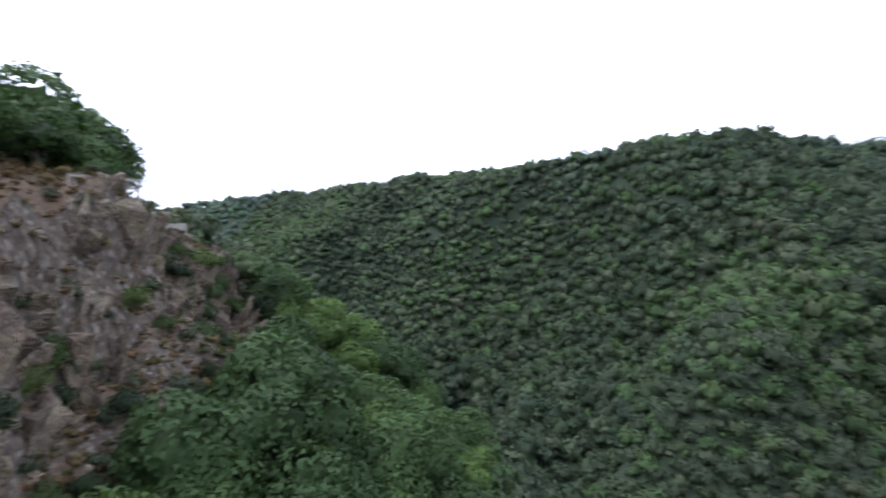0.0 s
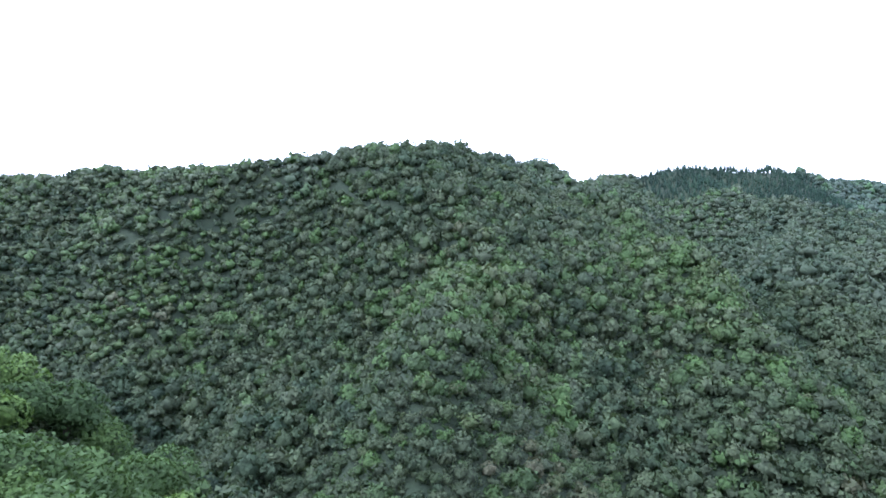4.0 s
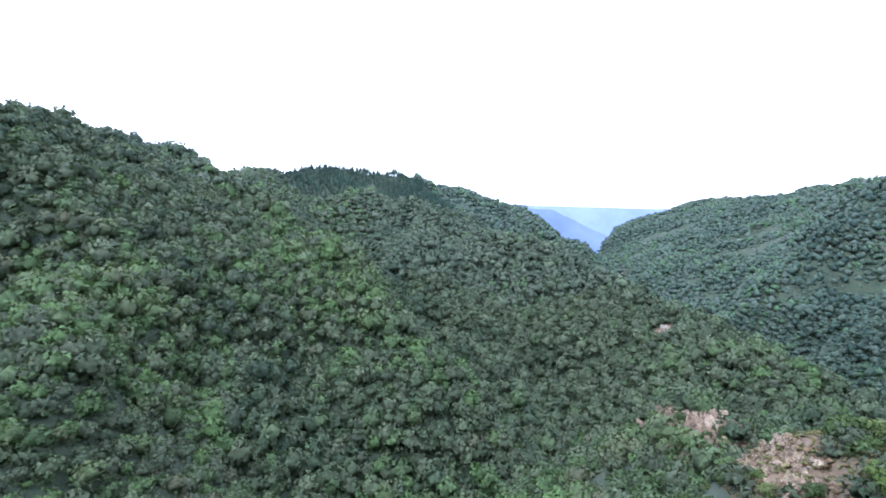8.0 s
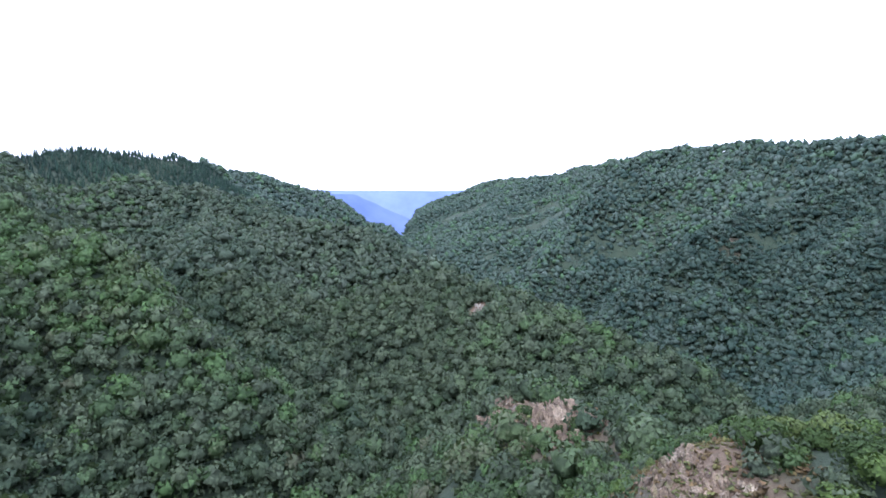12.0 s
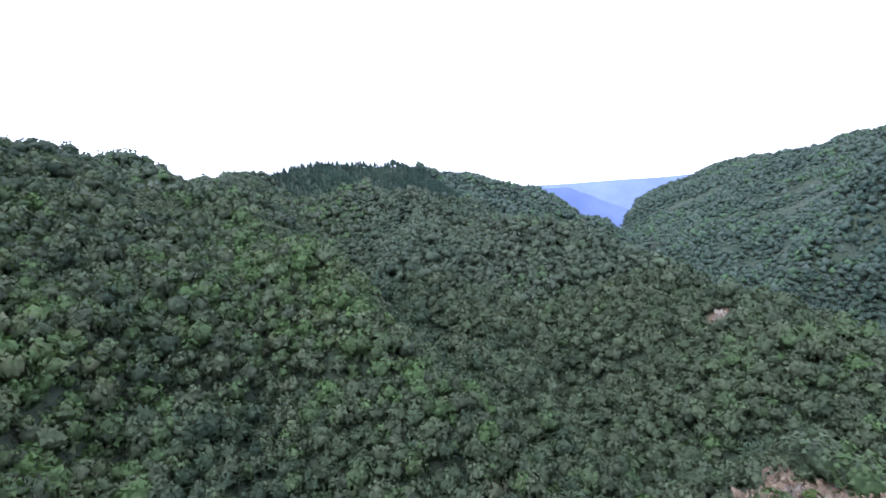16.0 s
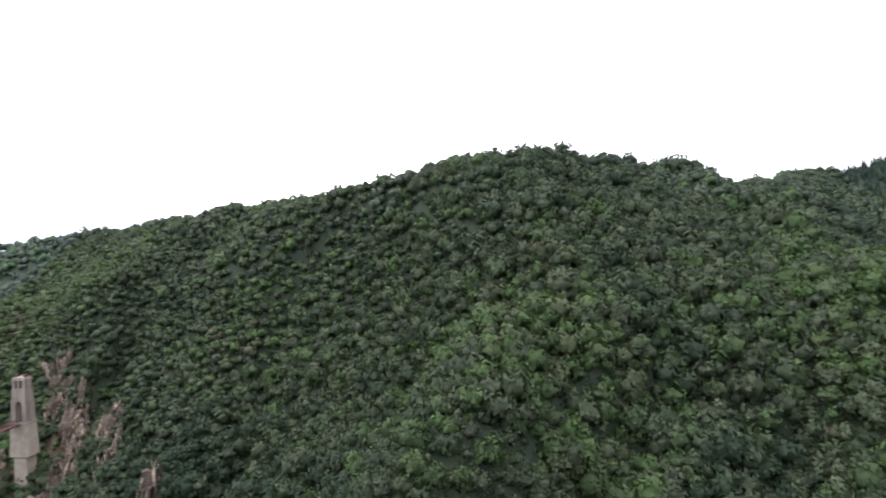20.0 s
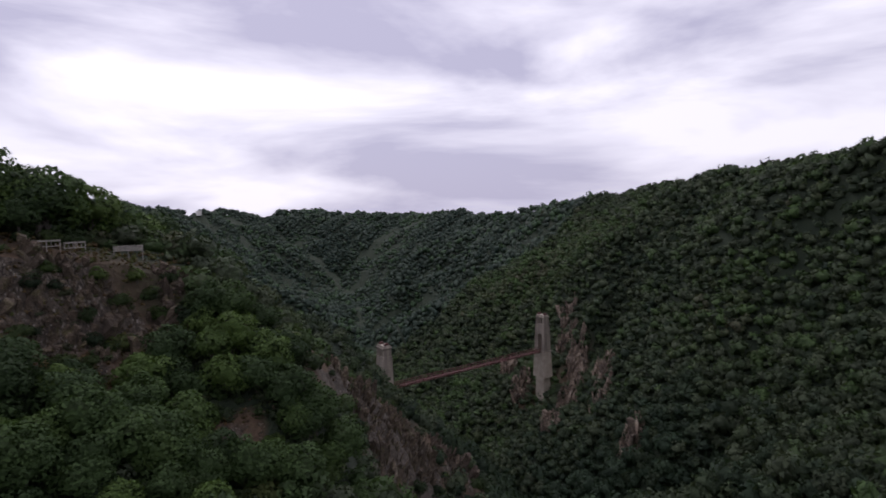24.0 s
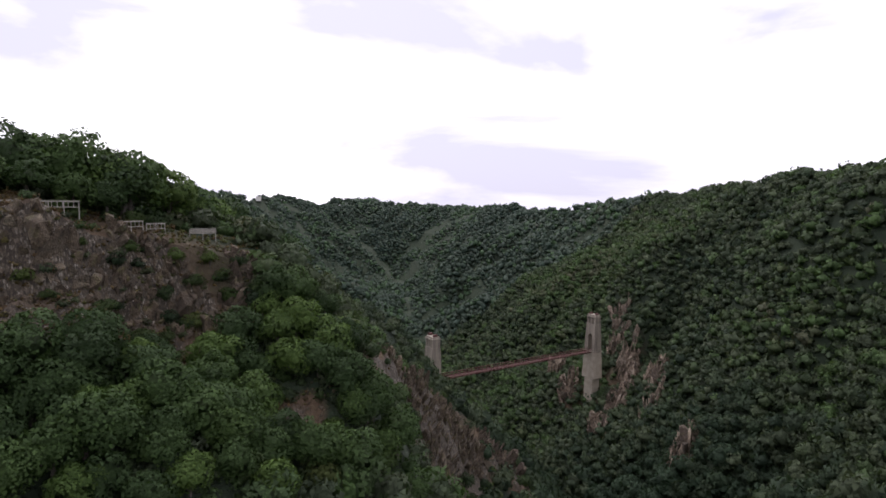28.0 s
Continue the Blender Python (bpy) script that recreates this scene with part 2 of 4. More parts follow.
def ground_material():
    """Leaf litter and soil, near-black green as painted shade under the trees; dry grass and heather on the open
    slopes; bare schist where it is steep.
    """
    m, t, b = nodes_of("slope_ground")
    g = t.nodes.new("ShaderNodeNewGeometry")
    sep = t.nodes.new("ShaderNodeSeparateXYZ")
    link(t, g.outputs["Normal"], sep.inputs["Vector"])
    n1 = noise_tex(t, 0.09, 5.0, 0.6)
    n2 = noise_tex(t, 1.3, 7.0, 0.7)
    # soil darkened so that gaps between trees read as understory shade
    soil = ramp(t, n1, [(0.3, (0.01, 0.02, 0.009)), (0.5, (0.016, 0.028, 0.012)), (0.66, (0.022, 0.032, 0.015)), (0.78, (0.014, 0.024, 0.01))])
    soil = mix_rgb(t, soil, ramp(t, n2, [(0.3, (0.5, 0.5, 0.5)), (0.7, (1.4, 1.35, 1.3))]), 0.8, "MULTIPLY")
    cell = t.nodes.new("ShaderNodeTexVoronoi")
    crack = t.nodes.new("ShaderNodeTexVoronoi")
    crack.feature = "DISTANCE_TO_EDGE"
    mp = t.nodes.new("ShaderNodeMapping")
    mp.inputs["Scale"].default_value, mp.inputs["Rotation"].default_value = (0.95, 0.6, 0.34), (0.3, 0.45, 0.2)
    link(t, g.outputs["Position"], mp.inputs["Vector"])
    for vor in (cell, crack):
        link(t, mp.outputs["Vector"], vor.inputs["Vector"])
    grey = t.nodes.new("ShaderNodeSeparateColor")
    link(t, cell.outputs["Color"], grey.inputs["Color"])
    rock = ramp(t, grey.outputs["Red"], [(0.0, (0.042, 0.034, 0.026)), (0.55, (0.09, 0.072, 0.054)), (0.8, (0.135, 0.114, 0.09)), (1.0, (0.23, 0.21, 0.18))])
    rock = mix_rgb(t, rock, ramp(t, crack.outputs["Distance"], [(0.0, (0.25, 0.23, 0.22)), (0.09, (1, 1, 1))]), 0.85, "MULTIPLY")
    rock = mix_rgb(t, rock, ramp(t, n2, [(0.3, (0.5, 0.5, 0.5)), (0.7, (1.4, 1.35, 1.3))]), 0.8, "MULTIPLY")
    at = t.nodes.new("ShaderNodeAttribute")
    at.attribute_name = "bare"
    fac = math_node(t, "ADD", at.outputs["Fac"], math_node(t, "MULTIPLY", math_node(t, "SUBTRACT", n1, 0.5), 1.2))
    steep = t.nodes.new("ShaderNodeMapRange")
    steep.inputs["From Min"].default_value, steep.inputs["From Max"].default_value = 0.6, 0.95
    cliff = math_node(t, "MULTIPLY", math_node(t, "SUBTRACT", 0.72, sep.outputs["Z"]), 2.2, True)
    link(t, math_node(t, "ADD", fac, math_node(t, "MULTIPLY", cliff, math_node(t, "MULTIPLY", at.outputs["Fac"], 2.0, True))), steep.inputs["Value"])
    heath = ramp(t, n2, [(0.3, (0.036, 0.04, 0.016)), (0.45, (0.084, 0.052, 0.032)), (0.58, (0.11, 0.076, 0.046)), (0.72, (0.075, 0.083, 0.033))])
    open_land = t.nodes.new("ShaderNodeMapRange")
    open_land.inputs["From Min"].default_value, open_land.inputs["From Max"].default_value = 0.02, 0.3
    link(t, at.outputs["Fac"], open_land.inputs["Value"])
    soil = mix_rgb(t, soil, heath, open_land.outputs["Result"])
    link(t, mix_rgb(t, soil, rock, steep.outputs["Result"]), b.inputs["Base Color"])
    b.inputs["Roughness"].default_value = 0.95
    bump(t, b, n2, 0.8, 0.4)
    return m


mat_ground = ground_material()


def masonry_material():
    m, t, b = nodes_of("weathered_masonry")
    br = t.nodes.new("ShaderNodeTexBrick")
    br.inputs["Scale"].default_value = 1.0
    br.inputs["Brick Width"].default_value, br.inputs["Row Height"].default_value, br.inputs["Mortar Size"].default_value = 1.1, 0.5, 0.035
    br.inputs["Color1"].default_value, br.inputs["Color2"].default_value = (0.3, 0.265, 0.22, 1), (0.235, 0.21, 0.178, 1)
    br.inputs["Mortar"].default_value = (0.28, 0.25, 0.22, 1)
    tc = t.nodes.new("ShaderNodeTexCoord")
    sx = t.nodes.new("ShaderNodeSeparateXYZ")
    link(t, tc.outputs["Object"], sx.inputs["Vector"])
    cx = t.nodes.new("ShaderNodeCombineXYZ")
    link(t, math_node(t, "ADD", sx.outputs["X"], sx.outputs["Y"]), cx.inputs["X"])
    link(t, sx.outputs["Z"], cx.inputs["Y"])
    link(t, cx.outputs["Vector"], br.inputs["Vector"])
    streak = t.nodes.new("ShaderNodeMapping")
    streak.inputs["Scale"].default_value = (0.5, 0.5, 0.06)
    link(t, tc.outputs["Object"], streak.inputs["Vector"])
    n = noise_tex(t, 1.0, 6.0, 0.65, 0.2, streak.outputs["Vector"])
    col = mix_rgb(t, br.outputs["Color"], ramp(t, n, [(0.34, (0.42, 0.39, 0.37)), (0.62, (1.2, 1.16, 1.1))]), 0.85, "MULTIPLY")
    link(t, col, b.inputs["Base Color"])
    b.inputs["Roughness"].default_value = 0.9
    bump(t, b, br.outputs["Fac"], -0.4, 0.08)
    return m


mat_masonry = masonry_material()


def rust_material():
    m, t, b = nodes_of("rusty_red_steel")
    n = noise_tex(t, 0.8, 6.0, 0.7)
    link(t, ramp(t, n, [(0.3, (0.055, 0.022, 0.02)), (0.55, (0.095, 0.034, 0.03)), (0.75, (0.13, 0.058, 0.044))]), b.inputs["Base Color"])
    b.inputs["Roughness"].default_value, b.inputs["Metallic"].default_value = 0.8, 0.2
    return m


mat_rust = rust_material()


def wood_material():
    m, t, b = nodes_of("weathered_grey_wood")
    n = noise_tex(t, 4.0, 5.0, 0.6)
    link(t, ramp(t, n, [(0.3, (0.2, 0.185, 0.16)), (0.7, (0.38, 0.355, 0.315))]), b.inputs["Base Color"])
    b.inputs["Roughness"].default_value = 0.85
    return m


mat_wood = wood_material()


def plain(name, c1, c2, scale, rough=0.9):
    m, t, b = nodes_of(name)
    link(t, ramp(t, noise_tex(t, scale, 5.0, 0.6), [(0.3, c1), (0.7, c2)]), b.inputs["Base Color"])
    b.inputs["Roughness"].default_value = rough
    return m


mat_pier = plain("pale_stained_render", (0.29, 0.25, 0.195), (0.46, 0.4, 0.32), 0.22)
mat_soil = plain("pale_bare_soil", (0.16, 0.14, 0.11), (0.28, 0.25, 0.2), 0.8)
mat_render_wall = plain("pale_house_wall", (0.6, 0.58, 0.54), (0.75, 0.73, 0.7), 0.5)
mat_roof = plain("pale_sheet_roof", (0.3, 0.31, 0.33), (0.45, 0.46, 0.48), 1.0)


# haze is painted in: the blue base colour also glows
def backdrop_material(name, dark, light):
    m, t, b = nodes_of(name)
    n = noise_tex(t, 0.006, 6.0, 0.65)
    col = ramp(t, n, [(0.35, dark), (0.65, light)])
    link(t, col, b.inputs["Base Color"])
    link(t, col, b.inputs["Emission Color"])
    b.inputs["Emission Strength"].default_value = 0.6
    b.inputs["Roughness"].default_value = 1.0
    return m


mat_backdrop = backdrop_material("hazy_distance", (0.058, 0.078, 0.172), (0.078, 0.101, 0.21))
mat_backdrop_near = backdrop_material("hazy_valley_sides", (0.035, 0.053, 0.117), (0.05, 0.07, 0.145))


# ---- the lie of the land: crests (x, y, height, side slope), the river between them ----
HILL_RIDGE = [(-350, 685, 18, .62), (-400, 597, 17, .62), (-400, 525, 5, .65), (-350, 440, -14, .7), (-306, 368, -12, .75), (-303, 331, -5, .75), (-300, 298, 4, .78), (-297, 264, 8, .78), (-289, 237, 0, .78),
              (-315, 204, 0, .78), (-400, 108, -11, .85), (-500, 0, -17, 1.0), (-590, -110, -24, 1.0), (-720, -330, -34, .95), (-920, -720, -36, .85),
              (-1088, -1291, -34, .5), (-1500, -1900, -30, .4)]
HILL_SPUR = [(-289, 237, 0, .78), (-225, 216, -40, .85), (-150, 175, -84, .95), (-112, 165, -125, 1.0)]
PINE_SPUR = [(-400, 597, 16, .62), (-250, 540, -26, .65), (-84, 484, -62, .7), (-9, 425, -92, .75), (31, 408, -95, .8), (57, 396, -107, .8), (82, 383, -115, .8), (100, 369, -130, .8), (118, 352, -148, .8)]
HILL_SHOULDER = [(-303, 331, -3, .78), (-230, 338, -36, .85), (-180, 331, -52, .9), (-147, 321, -66, .95), (-122, 314, -80, 1.0), (-104, 306, -102, 1.0),
                 (-95, 300, -130, 1.0)]
PINE_RIB = [(-160, 424, -66, .75), (-142, 368, -97, .85)]
PINE_FACE = [(-250, 540, -26, .65), (-160, 424, -68, .75), (-72, 352, -120, .8)]
PINE_BACK = [(-350, 685, 18, .62), (-370, 790, 19, .6), (-345, 920, 8, .6), (-300, 1080, -18, .55), (-250, 1400, -110, .5)]
EAST_RIDGE = [(0, 1570, 32, .4), (215, 1210, 50, .5), (343, 862, 47, .8), (400, 640, 26, .85), (430, 400, 18, .7), (350, 150, 8, .55)]
EAST_SPUR_MID = [(302, 975, 42, .8), (216, 972, 40, .85), (177, 913, -3, .9), (120, 854, -49, .9), (67, 778, -102, .95), (20, 720, -142, .95)]
EAST_SPUR = [(343, 862, 45, .8), (264, 690, -38, .9), (190, 632, -70, .95), (172, 560, -112, .95)]
EAST_SPUR_FAR = [(215, 1210, 37, .6), (130, 960, -45, .8), (75, 785, -90, .85)]
UP_SPURS = [[(-920, -720, -36, .85), (-800, -640, -95, .95), (-690, -590, -150, .95)], [(-829, -440, -40, .85), (-684, -455, -93, .9), (-602, -462, -128, .95), (-560, -468, -155, .95)],
            [(-600, -980, -26, .85), (-640, -860, -85, .95), (-690, -770, -140, .95)], [(-250, -680, -14, .85), (-360, -560, -80, .95), (-440, -450, -150, .95)]]
# ridge added across the valley to close the skyline in the camera's view
SKYLINE_RIDGE = [(-920, -720, -36, .6), (-860, -900, -34, .55), (-720, -1010, -32, .55), (-600, -980, -26, .6)]
CRAGS = [(-440, -20, -84, 1.2), (-404, -34, -112, 1.7), (-388, -38, -150, 2.2), (-370, -44, -185, 2.0)]
UPSTREAM_SPUR = [(-500, 0, -17, 1.0), (-492, -52, -50, .95), (-524, -150, -78, .95), (-535, -225, -112, .95), (-525, -310, -155, .95), (-505, -365, -185, .95)]
VIEW_SPUR = [(350, -150, 0, .5), (120, -60, -12, .6), (30, 8, -28, .8), (-20, 38, -33.5, .85), (-41, 37, -40, .9), (-56, 33, -44, 1.0),
             (-70, 20, -51, 1.1), (-116, -1, -73, 1.15), (-143, -8, -93, 1.1), (-185, -45, -112, 1.0), (-236, -91, -146, 1.0), (-265, -100, -190, 1.0)]
ROCK_SPUR = [(-88, 12, -62, 1.1), (-97, 34, -86, 1.3), (-132, 27, -114, 1.3), (-164, 19, -138, 1.3), (-200, 14, -175, 1.0)]
NEAR_SPUR = [(350, 150, 8, .55), (160, 60, -16, .7), (80, 120, -46, .75), (22, 161, -64, .85), (20, 200, -77, .9), (13, 228, -84, .9), (5, 249, -91, .9), (-14, 274, -122, 1.0), (-32, 300, -152, 1.0)]
SOUTH_BANK = [(350, -150, 0, .5), (0, -380, -4, .7), (-250, -680, -14, .85), (-600, -980, -26, .85), (-1088, -1291, -34, .5)]
RIVER = [(-700, -720, -178, 0), (-590, -530, -190, 0), (-440, -330, -205, 0), (-325, -82, -218, 0), (-232, 62, -202, 0), (-150, 116, -194, 0),
         (-70, 185, -186, 0), (-72, 265, -180, 0), (-55, 330, -178, 0), (20, 330, -177, 0), (110, 335, -177, 0), (165, 420, -178, 0),
         (130, 520, -178, 0), (50, 700, -179, 0), (-30, 950, -180, 0), (-170, 1350, -182, 0), (-350, 2000, -184, 0), (-500, 2800, -186, 0)]
CRESTS = [HILL_RIDGE, HILL_SPUR, HILL_SHOULDER, PINE_SPUR, PINE_RIB, PINE_FACE, PINE_BACK, EAST_RIDGE, EAST_SPUR, EAST_SPUR_MID, EAST_SPUR_FAR, UPSTREAM_SPUR,
          VIEW_SPUR, ROCK_SPUR, NEAR_SPUR, SOUTH_BANK, SKYLINE_RIDGE, *UP_SPURS]


def along(x, y, line):
    """For each leg of a line: the distance to it, its height there and its side slope."""
    for a, b in zip(line, line[1:]):
        ax, ay, az, asl = a
        bx, by, bz, bsl = b
        dx, dy = bx - ax, by - ay
        u = np.clip(((x - ax) * dx + (y - ay) * dy) / (dx * dx + dy * dy), 0, 1)
        yield np.hypot(x - ax - u * dx, y - ay - u * dy), az + u * (bz - az), asl + u * (bsl - asl)


def lattice(ix, iy, seed):
    h = (ix.astype(np.int64) * 374761393 + iy.astype(np.int64) * 668265263 + seed * 974634777) & 0xFFFFFFFF
    h = ((h ^ (h >> 13)) * 1274126177) & 0xFFFFFFFF
    return ((h ^ (h >> 16)) & 0xFFFF) / 65535.0


def smooth_noise(x, y, size, seed):
    """Value noise from 0 to 1 over the plan."""
    x, y = np.asarray(x, float) / size, np.asarray(y, float) / size
    ix, iy = np.floor(x), np.floor(y)
    fx, fy = x - ix, y - iy
    fx, fy = fx * fx * (3 - 2 * fx), fy * fy * (3 - 2 * fy)
    a, b = lattice(ix, iy, seed), lattice(ix + 1, iy, seed)
    c, d = lattice(ix, iy + 1, seed), lattice(ix + 1, iy + 1, seed)
    return (a * (1 - fx) + b * fx) * (1 - fy) + (c * (1 - fx) + d * fx) * fy


def blob(x, y, cx, cy, rx, ry, turn=0.0):
    """1 in the middle of an oval, 0 outside it."""
    c, s = math.cos(radians(turn)), math.sin(radians(turn))
    u, v = ((x - cx) * c + (y - cy) * s) / rx, (-(x - cx) * s + (y - cy) * c) / ry
    return np.clip(1.6 * (1 - np.hypot(u, v)), 0, 1)


FARM = (-484, -903)
CRAG_SPOTS = (
    (-397, -108, 6, 70, "pale broken crag behind the bridge deck"), (-376, -82, 5, 60, "pale rock rib below the bridge deck"),
    (-430, -68, 4, 45, "pale rock pinnacle above the far bridge tower"), (-409, -60, 4, 45, "grey rock rib beside the far bridge tower"),
    (-386, -38, 6, 90, "pale streaked crag beside the far bridge tower"), (-367, -36, 4, 50, "pale rock rib at the foot of the crag"),
    (-371, -10, 4, 70, "tall pale rock pillar on the wooded slope"), (-350, -4, 3, 45, "pale foot of the rock pillar"),
    (-344, -38, 7, 60, "dark crag below the tower foot"), (-299, 37, 4, 30, "small pale crag low on the wooded slope"))


def bareness(x, y):
    """Where rock, scree or open heath shows between the trees."""
    n = smooth_noise(x, y, 9, 31)
    near = np.maximum.reduce([
        blob(x, y, -20, 50.5, 34, 9.5, -3),
        0.9 * blob(x, y, -53, 68, 7, 4, 10),
        0.24 * blob(x, y, -28, 41, 44, 9, -3),
        0.75 * blob(x, y, -44, 46.5, 14, 4, -8),
        1.1 * blob(x, y, -108, 44, 30, 15, 17),
        1.1 * blob(x, y, -155, 30, 26, 13, 17),
        0.5 * blob(x, y, -82, 50, 12, 8, 60),
        0.3 * blob(x, y, 17, 165, 8, 24, 3),
        0.55 * blob(x, y, 15, 160, 3.5, 8, 3),
        0.3 * blob(x, y, 10, 226, 17, 36, 14),
        0.9 * blob(x, y, 6, 226, 6, 22, 24),
        0.25 * blob(x, y, -378, -52, 40, 24, 100),
        *[0.8 * blob(x, y, c[0] + 3, c[1] + 2, c[2] + 5, 8, 35) for c in CRAG_SPOTS],
        0.8 * blob(x, y, -8, 413, 8, 6.5, 30),
        0.8 * blob(x, y, 150, 492, 22, 16, 30),
        0.22 * blob(x, y, 225, 640, 30, 22, 0),
    ])
    return np.clip(near * (0.55 + 0.75 * n), 0, 1)


def ground_height(x, y):
    """The height of the ground at places of the plan."""
    x, y = np.asarray(x, float), np.asarray(y, float)
    wx = x + 14 * (smooth_noise(x, y, 60, 3) - 0.5) + 5 * (smooth_noise(x, y, 19, 4) - 0.5)
    wy = y + 14 * (smooth_noise(x, y, 60, 5) - 0.5) + 5 * (smooth_noise(x, y, 19, 6) - 0.5)
    tops = []
    for line in CRESTS:
        best = None
        for d, h, s in along(wx, wy, line):
            v = h - s * (np.sqrt(d * d + 36) - 6)
            best = v if best is None else np.maximum(best, v)
        tops.append(best)
    bed, off = np.zeros_like(x), np.full_like(x, 1e9)
    for d, h, _ in along(x, y, RIVER):
        bed, off = np.where(d < off, h, bed), np.minimum(d, off)
    tops.append(np.minimum(bed + 0.1 * off, -60))
    gorge = bed + np.where(y < 0, 0.88, 1.05) * off + 0.008 * np.maximum(off - 75, 0) ** 2
    k = 3.2
    top = np.maximum.reduce(tops)
    z = top + k * np.log(sum(np.exp((v - top) / k) for v in tops))
    # under the bridge the river has cut a gorge; crags stand out of its side
    cut = np.clip((-185 - x) / 25, 0, 1)
    z = z + cut * (np.minimum(z, gorge) - z)
    for d, h, s in along(x, y, CRAGS):
        z = np.maximum(z, h - s * d)
    # gully between the near slope and the rock rib, shaped to the camera's view
    z = z - 19 * blob(x, y, -112, 66, 52, 25, 17)
    far = np.hypot(x, y - 130)
    calm = 1 - 0.8 * np.exp(-((x + 30) ** 2 + (y - 40) ** 2) / 2500)
    z = z + (smooth_noise(x, y, 150, 14) - 0.5) * np.clip((far - 500) / 300, 0, 1) * np.where(y < 0, 12, 22)
    # gullies between the ribs of the wooded slopes
    vein = 1 - np.abs(2 * smooth_noise(x, y, 62, 15) - 1)
    z = z - 13 * vein ** 3 * (1 - blob(x, y, 30, 400, 160, 70, -25)) * np.clip((-12 - z) / 35, 0, 1) * np.clip((far - 120) / 80, 0, 1)
    # the cliff under the viewpoint: a sheer drop along its foot of crest
    edge = y - 45.0 - 0.12 * (x + 29) - 5 * (smooth_noise(x, y, 12, 17) - 0.5)
    run = np.clip((x + 62) / 14, 0, 1) * np.clip((28 - x) / 18, 0, 1)
    drop = np.clip(edge / 3.5, 0, 1)
    z = z - run * drop * 12 * np.clip(1 - (edge - 12) / 45, 0, 1)
    z = z + (smooth_noise(x, y, 38, 11) - 0.5) * (9 + 2 * np.clip((far - 190) / 60, 0, 1)) * calm + (smooth_noise(x, y, 13, 12) - 0.5) * 2.6 * np.clip(700 / (far + 200), 0, 1)
    # rough, broken rock where it is bare: leaning ribs and gullies
    bare = bareness(x, y)
    rib = 1 - np.abs(2 * smooth_noise(x + 0.35 * y, 0.4 * y, 5.5, 21) - 1)
    step = smooth_noise(x, y, 2.7, 22) + 0.6 * smooth_noise(x, y, 1.9, 23)
    return z + bare * (4.2 * rib + 2.4 * step - 4.6)


def graded(lo, hi, step, end_lo, end_hi, grow):
    """Coordinates that are close together from lo to hi and spread out beyond."""
    mid = list(np.arange(lo, hi, step))
    up, s = [mid[-1]], step
    while up[-1] < end_hi:
        s *= grow
        up.append(up[-1] + s)
    down, s = [mid[0]], step
    while down[-1] > end_lo:
        s *= grow
        down.append(down[-1] - s)
    return np.array(down[:0:-1] + mid + up[1:])


def mesh_from(name, verts, tris, material, smooth=False, hue=None, facing=None):
    """A mesh from arrays of corners and faces, built in one go."""
    me = bpy.data.meshes.new(name)
    verts, tris = np.asarray(verts, np.float32), np.asarray(tris, np.int32)
    n = tris.shape[1]
    me.vertices.add(len(verts))
    me.vertices.foreach_set("co", verts.ravel())
    me.loops.add(tris.size)
    me.loops.foreach_set("vertex_index", tris.ravel())
    me.polygons.add(len(tris))
    me.polygons.foreach_set("loop_start", np.arange(0, tris.size, n, dtype=np.int32))
    me.polygons.foreach_set("use_smooth", np.full(len(tris), smooth))
    if hue is not None:
        me.attributes.new("tree_hue", "FLOAT", "POINT").data.foreach_set("value", np.asarray(hue, np.float32))
    me.update(calc_edges=True)
    if facing is not None:
        me.normals_split_custom_set_from_vertices(facing)
    if material:
        me.materials.append(material)
    return me


def build_ground():
    gx = np.unique(np.concatenate([graded(-200, 60, 1.7, -3400, 3400, 1.075), np.arange(-440, -200, 4.0), np.arange(-64, 26, 0.85), np.arange(0, 40, 0.85)]))
    gy = np.unique(np.concatenate([graded(-20, 285, 1.7, -3400, 3600, 1.075), np.arange(-140, -20, 4.0), np.arange(285, 560, 4.0), np.arange(38, 72, 0.7), np.arange(146, 186, 0.85)]))
    X, Y = np.meshgrid(gx, gy)
    Z = ground_height(X.ravel(), Y.ravel()).reshape(X.shape)
    nx, ny = len(gx), len(gy)
    i = np.arange(nx * ny).reshape(ny, nx)
    quads = np.stack([i[:-1, :-1], i[:-1, 1:], i[1:, 1:], i[1:, :-1]], -1).reshape(-1, 4)
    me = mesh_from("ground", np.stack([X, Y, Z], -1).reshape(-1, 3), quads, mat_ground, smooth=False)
    me.attributes.new("bare", "FLOAT", "POINT").data.foreach_set("value", bareness(X.ravel(), Y.ravel()).astype(np.float32))
    return tagged(new("ground", me), "steep gorge slopes of soil, dry heath and schist rock", "ground", kind="structure")


build_ground()


